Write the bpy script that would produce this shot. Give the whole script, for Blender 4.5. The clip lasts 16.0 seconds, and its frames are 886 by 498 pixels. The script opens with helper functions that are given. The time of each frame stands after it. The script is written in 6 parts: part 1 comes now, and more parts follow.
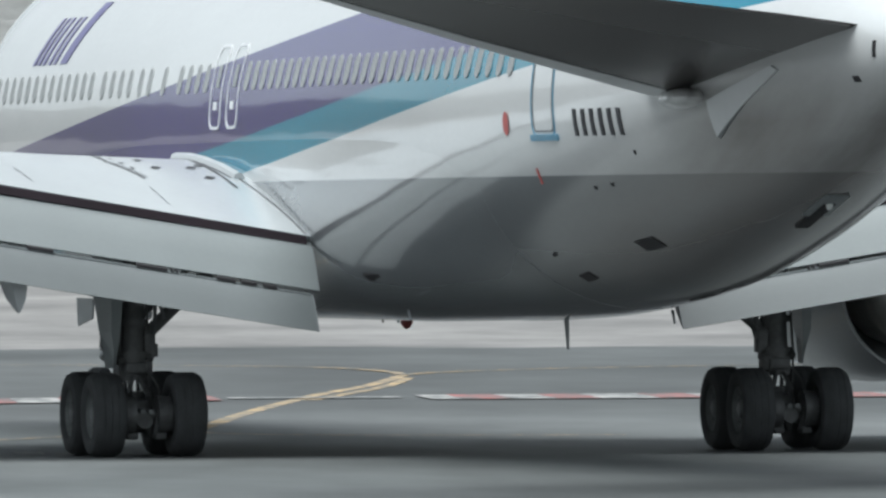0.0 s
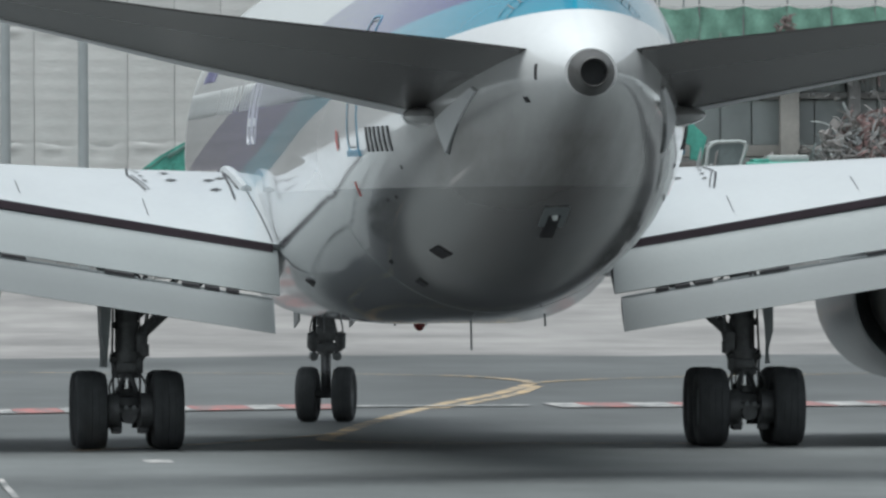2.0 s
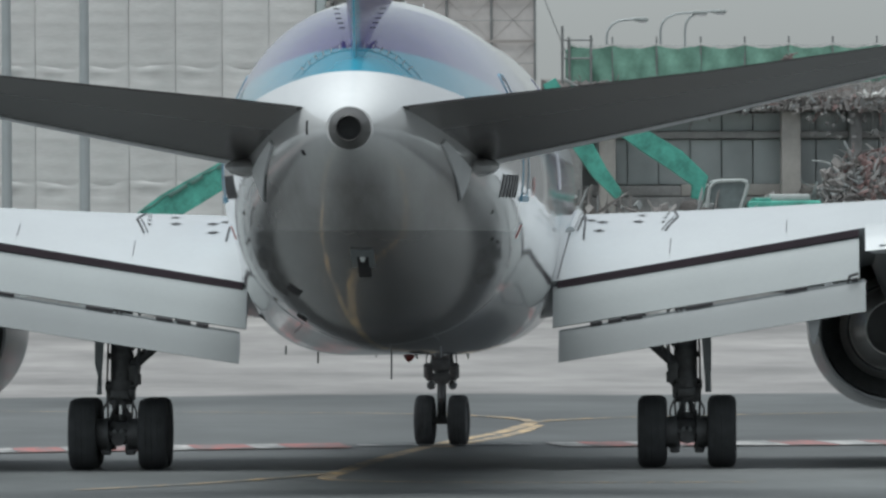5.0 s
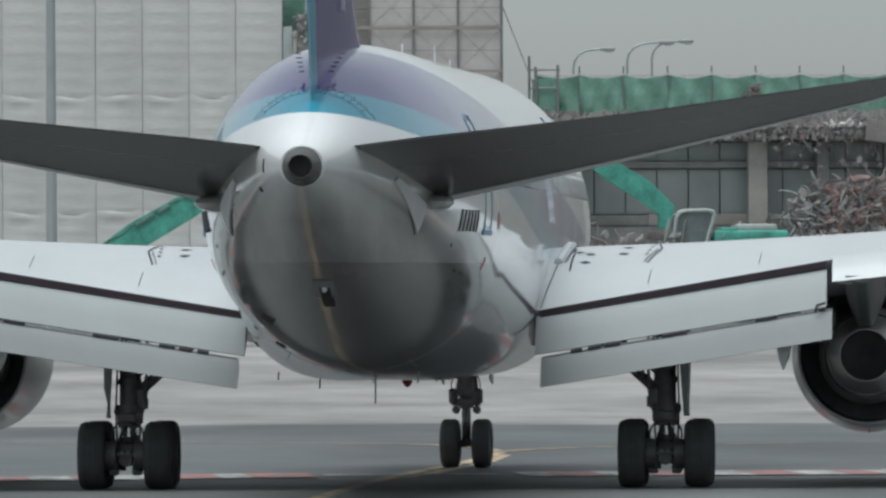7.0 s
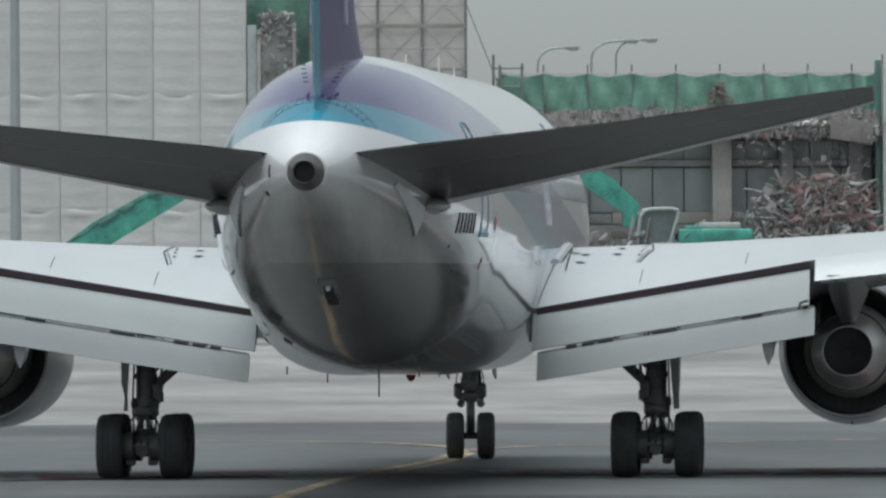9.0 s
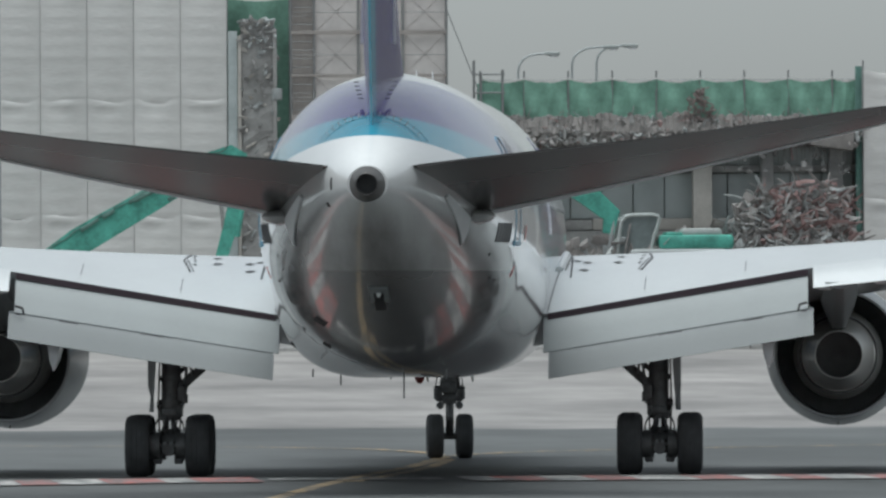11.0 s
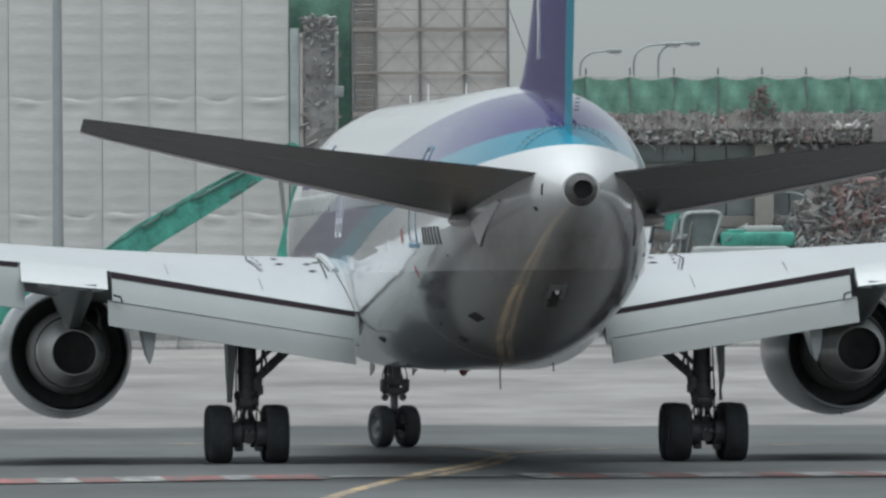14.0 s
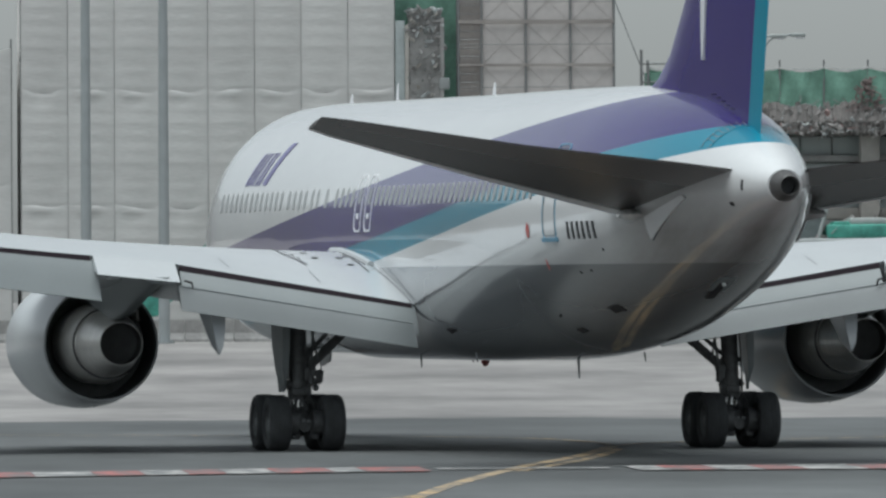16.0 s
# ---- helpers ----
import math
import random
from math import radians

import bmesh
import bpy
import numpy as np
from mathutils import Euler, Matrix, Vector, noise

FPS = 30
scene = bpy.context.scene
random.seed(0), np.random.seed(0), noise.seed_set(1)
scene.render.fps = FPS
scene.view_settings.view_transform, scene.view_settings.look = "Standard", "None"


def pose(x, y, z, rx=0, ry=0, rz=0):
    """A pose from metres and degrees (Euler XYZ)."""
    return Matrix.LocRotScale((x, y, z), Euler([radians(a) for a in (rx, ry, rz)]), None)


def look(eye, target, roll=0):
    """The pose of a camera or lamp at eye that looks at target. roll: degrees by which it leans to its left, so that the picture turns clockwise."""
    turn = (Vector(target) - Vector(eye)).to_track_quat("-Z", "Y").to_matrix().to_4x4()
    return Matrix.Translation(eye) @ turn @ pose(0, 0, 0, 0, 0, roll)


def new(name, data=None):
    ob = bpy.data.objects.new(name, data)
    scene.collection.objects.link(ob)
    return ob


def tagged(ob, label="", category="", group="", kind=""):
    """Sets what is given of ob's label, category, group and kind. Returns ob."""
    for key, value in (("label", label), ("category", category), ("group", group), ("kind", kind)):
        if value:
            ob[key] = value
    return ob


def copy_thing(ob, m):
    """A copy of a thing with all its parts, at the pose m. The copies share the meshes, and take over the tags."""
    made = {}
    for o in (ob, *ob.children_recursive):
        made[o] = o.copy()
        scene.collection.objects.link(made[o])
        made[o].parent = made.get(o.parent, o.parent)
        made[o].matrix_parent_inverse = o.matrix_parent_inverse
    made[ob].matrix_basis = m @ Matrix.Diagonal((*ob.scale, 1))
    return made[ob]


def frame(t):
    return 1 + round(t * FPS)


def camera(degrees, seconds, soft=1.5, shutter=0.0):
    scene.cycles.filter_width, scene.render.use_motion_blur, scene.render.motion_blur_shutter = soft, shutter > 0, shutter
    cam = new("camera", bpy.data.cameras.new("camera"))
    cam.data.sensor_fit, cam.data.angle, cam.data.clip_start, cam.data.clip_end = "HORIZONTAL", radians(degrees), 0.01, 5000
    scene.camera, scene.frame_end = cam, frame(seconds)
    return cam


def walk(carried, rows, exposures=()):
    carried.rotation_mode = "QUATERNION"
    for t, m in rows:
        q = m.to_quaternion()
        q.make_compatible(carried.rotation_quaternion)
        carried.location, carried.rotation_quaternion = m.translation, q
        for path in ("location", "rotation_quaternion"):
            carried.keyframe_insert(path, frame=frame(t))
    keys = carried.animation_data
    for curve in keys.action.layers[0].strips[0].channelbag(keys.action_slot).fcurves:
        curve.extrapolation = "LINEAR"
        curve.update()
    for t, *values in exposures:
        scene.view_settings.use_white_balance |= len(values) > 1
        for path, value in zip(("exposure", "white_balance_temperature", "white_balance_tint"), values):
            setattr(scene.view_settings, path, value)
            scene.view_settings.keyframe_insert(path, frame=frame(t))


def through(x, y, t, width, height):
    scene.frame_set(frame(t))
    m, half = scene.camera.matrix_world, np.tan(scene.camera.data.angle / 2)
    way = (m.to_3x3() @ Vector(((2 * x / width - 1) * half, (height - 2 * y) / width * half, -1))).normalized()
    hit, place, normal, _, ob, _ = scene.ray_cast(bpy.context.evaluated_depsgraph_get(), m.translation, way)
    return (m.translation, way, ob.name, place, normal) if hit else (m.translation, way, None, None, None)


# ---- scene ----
# The camera stands on one spot and pans after the aircraft: seconds, pan, tilt, then the aircraft's place and heading.
TRACK = [(0, 4.1853, -0.1264, 11.521, 154.846, 9.566),
(0.5, 3.9457, -0.1480, 10.977, 157.111, 7.079),
(1, 3.7314, -0.1286, 10.557, 159.791, 4.887),
(1.5, 3.6136, -0.0937, 10.276, 162.743, 2.899),
(2, 3.5192, -0.0809, 10.073, 165.681, 1.250),
(2.5, 3.4663, -0.0485, 9.967, 168.461, -0.189),
(3, 3.4351, -0.0349, 9.940, 171.144, -1.465),
(3.5, 3.4184, -0.0054, 9.977, 173.767, -2.618),
(4, 3.4339, 0.0366, 10.077, 176.292, -3.683),
(4.5, 3.4776, 0.0744, 10.229, 178.801, -4.576),
(7, 3.6855, 0.2747, 11.481, 190.683, -6.794),
(7.5, 3.7762, 0.2642, 11.780, 192.860, -7.009),
(8, 3.8340, 0.2649, 12.101, 195.121, -7.151),
(8.5, 3.8712, 0.2778, 12.437, 197.509, -7.243),
(9, 3.8713, 0.2657, 12.759, 200.001, -7.182),
(11.5, 4.0153, 0.3263, 14.293, 211.814, -5.206),
(12, 4.0544, 0.3538, 14.519, 214.282, -4.352),
(12.5, 4.0680, 0.3460, 14.728, 216.772, -3.387),
(13, 4.0447, 0.3489, 14.879, 219.311, -2.243),
(13.5, 3.8421, 0.3011, 14.971, 221.750, -0.855),
(14, 3.6522, 0.2838, 14.937, 223.982, 0.740),
(14.5, 3.5137, 0.2208, 14.864, 225.917, 2.406),
(15, 3.3807, 0.1860, 14.702, 227.763, 4.239),
(15.5, 3.2307, 0.2347, 14.428, 229.625, 6.345),
(16, 3.1045, 0.2456, 14.062, 231.579, 8.602)]
EYE = Vector((0, 0, 3.202))


def aim(pan, tilt):
    a, e = radians(pan), radians(tilt)
    way = Vector((math.sin(a) * math.cos(e), math.cos(a) * math.cos(e), math.sin(e)))
    return look(EYE, EYE + way * 200, -0.269)


cam = camera(4.589, 16.0, soft=2.6)
walk(cam, [(r[0], aim(r[1], r[2])) for r in TRACK], [(0, 0.65, 6080, 4), (2.5, 0.50, 6080, 4), (4.5, 0.42, 6080, 4), (7.5, 0.38, 6080, 4), (10, 0.37, 6080, 4), (13, 0.37, 6080, 4), (15, 0.40, 6080, 4), (16, 0.28, 6080, 4)])

# ---- overcast daylight ----
world = bpy.data.worlds.new("overcast")
scene.world = world
world.use_nodes = True
wn, wl = world.node_tree.nodes, world.node_tree.links
sky = wn.new("ShaderNodeTexSky")
sky.sky_type, sky.sun_disc = "NISHITA", False
sky.sun_elevation, sky.sun_rotation = radians(72), radians(-100)
sky.air_density, sky.dust_density, sky.ozone_density = 1.0, 1.0, 1.0
grey = wn.new("ShaderNodeHueSaturation")
grey.inputs["Saturation"].default_value = 0.17
wl.new(sky.outputs[0], grey.inputs["Color"])
wl.new(grey.outputs[0], wn["Background"].inputs[0])
wn["Background"].inputs[1].default_value = 0.07
sun_data = bpy.data.lights.new("sun", "SUN")
sun_data.energy, sun_data.angle, sun_data.color = 2.6, radians(65), (1.0, 0.98, 0.95)
sun = new("sun", sun_data)
sun.matrix_world = look((0, 0, 0), (0.14, 0.07, -0.97))


# ---- materials ----
def material(name, color, rough=0.5, metal=0.0, vary=0.15, scale=3.0, bump=0.0, fine=40.0, spec=0.5, coat=0.0, stretch=(1, 1, 1), island=0.0):
    m = bpy.data.materials.new(name)
    m.use_nodes = True
    n, l = m.node_tree.nodes, m.node_tree.links
    b = n["Principled BSDF"]
    b.inputs["Roughness"].default_value, b.inputs["Metallic"].default_value = rough, metal
    b.inputs["Specular IOR Level"].default_value, b.inputs["Coat Weight"].default_value = spec, coat
    b.inputs["Coat Roughness"].default_value = 0.07
    co, mp = n.new("ShaderNodeTexCoord"), n.new("ShaderNodeMapping")
    mp.inputs["Scale"].default_value = stretch
    l.new(co.outputs["Object"], mp.inputs[0])
    big, small = n.new("ShaderNodeTexNoise"), n.new("ShaderNodeTexNoise")
    for t, s, d in ((big, scale, 4), (small, fine, 3)):
        t.inputs["Scale"].default_value, t.inputs["Detail"].default_value = s, d
        l.new(mp.outputs[0], t.inputs["Vector"])
    add = n.new("ShaderNodeMath")
    add.operation = "MULTIPLY_ADD"
    add.inputs[1].default_value = 0.4
    l.new(small.outputs[0], add.inputs[0])
    l.new(big.outputs[0], add.inputs[2])
    ramp = n.new("ShaderNodeMapRange")
    ramp.inputs["From Min"].default_value, ramp.inputs["From Max"].default_value = 0.4, 1.0
    ramp.inputs["To Min"].default_value, ramp.inputs["To Max"].default_value = 1 - vary, 1 + vary
    l.new(add.outputs[0], ramp.inputs[0])
    last = ramp.outputs[0]
    if island:
        info, rnd = n.new("ShaderNodeObjectInfo"), n.new("ShaderNodeMapRange")
        rnd.inputs["To Min"].default_value, rnd.inputs["To Max"].default_value = 1 - island, 1 + island
        l.new(info.outputs["Random"], rnd.inputs[0])
        mul = n.new("ShaderNodeMath")
        mul.operation = "MULTIPLY"
        l.new(last, mul.inputs[0]), l.new(rnd.outputs[0], mul.inputs[1])
        last = mul.outputs[0]
    mix = n.new("ShaderNodeVectorMath")
    mix.operation = "SCALE"
    mix.inputs[0].default_value = color
    l.new(last, mix.inputs["Scale"])
    l.new(mix.outputs[0], b.inputs["Base Color"])
    if bump:
        bp = n.new("ShaderNodeBump")
        bp.inputs["Strength"].default_value, bp.inputs["Distance"].default_value = 0.6, bump
        l.new(add.outputs[0], bp.inputs["Height"])
        l.new(bp.outputs[0], b.inputs["Normal"])
    return m


WHITE, INDIGO, SKYBLUE, BELLY = (0.80, 0.81, 0.81), (0.043, 0.028, 0.185), (0.012, 0.26, 0.38), (0.26, 0.275, 0.285)


def livery(name, fin=False):
    """Aircraft paint: bands of colour that rise towards the tail, in the aircraft's own metres."""
    m = material(name, WHITE, 0.2 if fin else 0.24, 0, 0.05, 0.35, 0.0, 9.0, 0.2 if fin else 0.35, 0.0 if fin else 0.9, (1, 0.5, 1.6))
    n, l = m.node_tree.nodes, m.node_tree.links
    b = n["Principled BSDF"]
    co, sep = n.new("ShaderNodeTexCoord"), n.new("ShaderNodeSeparateXYZ")
    l.new(co.outputs["Object"], sep.inputs[0])

    def calc(op, a, c, d=None):
        k = n.new("ShaderNodeMath")
        k.operation = op
        for i, v in enumerate((a, c, d)):
            if v is None:
                continue
            if isinstance(v, (int, float)):
                k.inputs[i].default_value = v
            else:
                l.new(v, k.inputs[i])
        return k.outputs[0]

    def above(c0, c1, c2):
        """1 where z is above c0 + c1 y + c2 y^2."""
        y2 = calc("MULTIPLY", sep.outputs["Y"], sep.outputs["Y"])
        line = calc("MULTIPLY_ADD", y2, c2, calc("MULTIPLY_ADD", sep.outputs["Y"], c1, c0))
        k = calc("MULTIPLY", calc("SUBTRACT", sep.outputs["Z"], line), 60.0)
        k = calc("ADD", k, 0.5)
        return calc("MINIMUM", calc("MAXIMUM", k, 0.0), 1.0)

    def over(fac, low, high):
        k = n.new("ShaderNodeMix")
        k.data_type = "RGBA"
        l.new(fac, k.inputs["Factor"])
        for i, v in ((6, low), (7, high)):
            if isinstance(v, tuple):
                k.inputs[i].default_value = (*v, 1)
            else:
                l.new(v, k.inputs[i])
        return k.outputs[2]

    if fin:
        # trailing-edge strip in the lighter blue, following the swept edge
        edge = calc("MULTIPLY_ADD", sep.outputs["Z"], -0.295, -19.72)
        k = calc("MULTIPLY", calc("SUBTRACT", edge, sep.outputs["Y"]), 40.0)
        strip = calc("MINIMUM", calc("MAXIMUM", k, 0.0), 1.0)
        paint = over(strip, INDIGO, SKYBLUE)
    else:
        paint = over(above(3.82, 0, 0), BELLY, WHITE)
        paint = over(above(4.13, -0.079, 0.0003), paint, SKYBLUE)
        paint = over(above(4.64, -0.075, 0.0004), paint, INDIGO)
        paint = over(above(5.85, -0.0785, 0), paint, WHITE)
        # brown tint painted along the tail's keel for its shaded underside and reflections
        mp, tex = n.new("ShaderNodeMapping"), n.new("ShaderNodeTexNoise")
        mp.inputs["Scale"].default_value = (1.6, 0.16, 0.5)
        tex.inputs["Scale"].default_value, tex.inputs["Detail"].default_value, tex.inputs["Roughness"].default_value = 1.0, 5, 0.5
        l.new(co.outputs["Object"], mp.inputs[0]), l.new(mp.outputs[0], tex.inputs["Vector"])
        keel, tail, shade_noise = n.new("ShaderNodeMapRange"), n.new("ShaderNodeMapRange"), n.new("ShaderNodeMapRange")
        for k, a, c, hi in ((keel, 2.3, 1.3, 1.0), (tail, -9, -15, 1.0), (shade_noise, -0.1, 0.65, 0.9)):
            k.inputs["From Min"].default_value, k.inputs["From Max"].default_value, k.inputs["To Max"].default_value = a, c, hi
        low = calc("MINIMUM", calc("MAXIMUM", calc("MULTIPLY_ADD", sep.outputs["Z"], -0.9, 5.0), 0.0), 1.0)
        l.new(calc("ABSOLUTE", sep.outputs["X"], 0), keel.inputs[0]), l.new(sep.outputs["Y"], tail.inputs[0]), l.new(tex.outputs[0], shade_noise.inputs[0])
        keel_shade = calc("MULTIPLY", calc("MULTIPLY", keel.outputs[0], tail.outputs[0]), calc("MULTIPLY", shade_noise.outputs[0], low))
        paint = over(keel_shade, paint, (0.20, 0.175, 0.16))
    old = b.inputs["Base Color"].links[0].from_node
    l.new(paint, old.inputs[0])
    # sheet metal that is never quite flat between its frames and stringers
    wave, lie, bend = n.new("ShaderNodeTexNoise"), n.new("ShaderNodeMapping"), n.new("ShaderNodeBump")
    lie.inputs["Scale"].default_value = (1.0, 0.2, 1.5)
    wave.inputs["Scale"].default_value, wave.inputs["Detail"].default_value = 1.3, 1.5
    bend.inputs["Strength"].default_value, bend.inputs["Distance"].default_value = 1.0, 0.013
    l.new(co.outputs["Object"], lie.inputs[0]), l.new(lie.outputs[0], wave.inputs["Vector"])
    l.new(wave.outputs[0], bend.inputs["Height"])
    l.new(bend.outputs[0], b.inputs["Normal"]), l.new(bend.outputs[0], b.inputs["Coat Normal"])
    return m


M_LIVERY, M_FIN = livery("livery_paint"), livery("fin_paint", True)
M_WHITE = material("white_wing_paint", (0.53, 0.55, 0.56), 0.22, 0, 0.05, 0.7, 0, 12, 0.5, 0.0, (1, 0.4, 1))
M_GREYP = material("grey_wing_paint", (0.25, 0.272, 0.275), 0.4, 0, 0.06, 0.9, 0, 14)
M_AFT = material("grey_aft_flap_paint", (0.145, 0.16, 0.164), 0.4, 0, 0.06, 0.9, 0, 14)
# tailplane greys hold the underside's shade in their base colour
M_STAB = material("shade_grey_tailplane", (0.10, 0.094, 0.092), 0.25, 0, 0.14, 0.6, 0, 10, 0.45, 0.0)
M_ELEV = material("shade_grey_elevator", (0.128, 0.12, 0.117), 0.28, 0, 0.14, 0.6, 0, 10, 0.45)
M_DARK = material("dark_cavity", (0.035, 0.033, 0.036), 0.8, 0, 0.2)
M_SLIT = material("dark_red_slit", (0.034, 0.021, 0.028), 0.7, 0, 0.2)
# tyre, gear and soot blacks are lifted, with veiling haze in their colour
M_TYRE = material("tyre_rubber", (0.068, 0.071, 0.073), 0.85, 0, 0.25, 4, 0.004, 30)
M_RIM = material("painted_hub", (0.20, 0.21, 0.21), 0.5, 0.3, 0.2, 6)
M_GEAR = material("gear_metal", (0.145, 0.148, 0.148), 0.5, 0.3, 0.3, 7)
M_STEEL = material("bare_nozzle_metal", (0.80, 0.78, 0.74), 0.28, 0.5, 0.12, 2.5, 0, 22, 0.5, 0, (1, 3, 1))
M_TAILP = material("heat_stained_metal", (0.12, 0.116, 0.112), 0.4, 0.4, 0.25, 5, 0, 25)
M_SOOT = material("sooty_metal", (0.12, 0.122, 0.122), 0.7, 0.1, 0.3)
# the sky's reflection is put into the pane's grey
M_PANE = material("sky_grey_pane", (0.33, 0.345, 0.345), 0.35, 0, 0.08, 3)
M_RING = material("window_surround", (0.42, 0.43, 0.43), 0.5, 0, 0.1)
M_LINE = material("panel_line", (0.22, 0.23, 0.24), 0.6, 0, 0.2)
M_OUT = material("white_outline", (0.78, 0.79, 0.8), 0.4, 0, 0.05)
M_BLUEL = material("blue_outline", (0.16, 0.34, 0.47), 0.4, 0, 0.1)
M_RED = material("red_paint", (0.55, 0.12, 0.11), 0.45, 0, 0.1)
M_BRAND = material("brand_shape_paint", (0.17, 0.16, 0.33), 0.35, 0, 0.08)
M_MARK = material("black_marking_paint", (0.03, 0.03, 0.035), 0.5, 0, 0.1)
M_CHROME = material("polished_metal", (0.86, 0.87, 0.87), 0.2, 0.95, 0.06, 2)
M_GLASS = material("clear_lamp", (0.7, 0.72, 0.7), 0.1, 0, 0.05)


# ---- helpers for meshes ----
def part(name, bm, mat, parent=None, label="", smooth=True, at=None):
    me = bpy.data.meshes.new(name)
    bmesh.ops.recalc_face_normals(bm, faces=bm.faces)
    bm.to_mesh(me)
    bm.free()
    me.materials.append(mat)
    if smooth:
        for p in me.polygons:
            p.use_smooth = True
        me.set_sharp_from_angle(angle=radians(38))
    ob = new(name, me)
    if parent:
        ob.parent = parent
    if at is not None:
        ob.matrix_basis = at
    if label:
        ob["label"] = label
    return ob


def share(name, me, parent, m, label=""):
    ob = new(name, me)
    ob.parent, ob.matrix_basis = parent, m
    if label:
        ob["label"] = label
    return ob


def loft(rings, caps=True, closed=True, bm=None):
    """Skins rings of points, each with the same count."""
    bm = bm or bmesh.new()
    vs = [[bm.verts.new(p) for p in r] for r in rings]
    k = len(rings[0])
    for a, b in zip(vs, vs[1:]):
        for i in range(k if closed else k - 1):
            j = (i + 1) % k
            bm.faces.new((a[i], a[j], b[j], b[i]))
    if caps and closed:
        bm.faces.new(vs[0])
        bm.faces.new(vs[-1])
    return bm


def turned(profile, count=32, bm=None, axis="Y", center=(0, 0, 0)):
    """A body of revolution: (along, radius) pairs about an axis."""
    rings = []
    for a, r in profile:
        ring = []
        for i in range(count):
            t = 2 * math.pi * i / count
            c, s = r * math.cos(t), r * math.sin(t)
            p = {"Y": (c, a, s), "X": (a, c, s), "Z": (c, s, a)}[axis]
            ring.append(Vector(p) + Vector(center))
        rings.append(ring)
    return loft(rings, False, True, bm)


def box(bm, lo, hi, m=None, bevel=0.0):
    c = [(lo[k] + hi[k]) / 2 for k in range(3)]
    d = [abs(hi[k] - lo[k]) for k in range(3)]
    got = bmesh.ops.create_cube(bm, size=1)
    vs = got["verts"]
    bmesh.ops.scale(bm, vec=d, verts=vs)
    if bevel:
        es = list({e for v in vs for e in v.link_edges})
        out = bmesh.ops.bevel(bm, geom=es, offset=bevel, segments=2, affect="EDGES", profile=0.5)
        vs = list({v for f in out["faces"] for v in f.verts} | {v for v in vs if v.is_valid})
    bmesh.ops.translate(bm, vec=c, verts=vs)
    if m is not None:
        bmesh.ops.transform(bm, matrix=m, verts=vs)
    return bm


def rod(bm, a, b, r0, r1=None, count=12):
    a, b = Vector(a), Vector(b)
    r1 = r0 if r1 is None else r1
    q = (b - a).to_track_quat("Z", "Y")
    rings = []
    for p, r in ((a, r0), (b, r1)):
        rings.append([p + q @ Vector((r * math.cos(2 * math.pi * i / count), r * math.sin(2 * math.pi * i / count), 0)) for i in range(count)])
    return loft(rings, True, True, bm)


def interp(table, y):
    """Smooth (Catmull-Rom) reading of rows (y, ...) with y falling."""
    if y >= table[0][0]:
        return table[0][1:]
    for i in range(len(table) - 1):
        if y >= table[i + 1][0]:
            a, b = table[i], table[i + 1]
            p, q = table[max(i - 1, 0)], table[min(i + 2, len(table) - 1)]
            u = (y - a[0]) / (b[0] - a[0])
            out = []
            for k in range(1, len(a)):
                h = b[0] - a[0]
                m0 = (b[k] - p[k]) / (b[0] - p[0]) * h if p is not a else b[k] - a[k]
                m1 = (q[k] - a[k]) / (q[0] - a[0]) * h if q is not b else b[k] - a[k]
                out.append((2 * u**3 - 3 * u * u + 1) * a[k] + (u**3 - 2 * u * u + u) * m0 + (-2 * u**3 + 3 * u * u) * b[k] + (u**3 - u * u) * m1)
            return tuple(out)
    return table[-1][1:]


# ---- the aircraft, in its own metres: origin on the ground between the main wheels, nose along +y ----
# y, half width, top, bottom, height of the widest line
HULL = [(27.9, 0.06, 4.1, 3.95, 4.02), (27.4, 0.6, 4.7, 3.35, 3.95), (26.3, 1.32, 5.7, 2.75, 4.05), (24.6, 2.0, 6.75, 2.25, 4.3),
        (22.0, 2.44, 7.42, 2.0, 4.55), (19.0, 2.515, 7.56, 1.94, 4.63), (15.5, 2.515, 7.55, 1.93, 4.62), (0, 2.515, 7.45, 1.93, 4.62), (-7, 2.515, 7.42, 1.95, 4.62),
        (-10, 2.47, 7.4, 2.05, 4.66), (-13, 2.36, 7.36, 2.3, 4.72), (-16, 2.13, 7.25, 2.77, 4.85), (-19, 1.70, 6.98, 3.38, 5.02),
        (-21.5, 1.18, 6.5, 4.05, 5.18), (-23.3, 0.72, 5.98, 4.62, 5.25), (-24.35, 0.34, 5.57, 4.945, 5.255)]


def hull(y):
    return interp(HULL, y)


def skin(y, z, off=0.0, side=-1):
    """A point of the fuselage's side, off metres proud of it."""
    hw, top, bot, mid = hull(y)
    hh = (top - mid) if z > mid else (mid - bot)
    c = max(-1, min(1, (z - mid) / hh))
    x = hw * math.sqrt(max(0.0, 1 - c * c))
    nx, nz = x / hw**2, (z - mid) / hh**2
    k = math.hypot(nx, nz) or 1
    return Vector((side * (x + off * nx / k), y, z + off * nz / k))


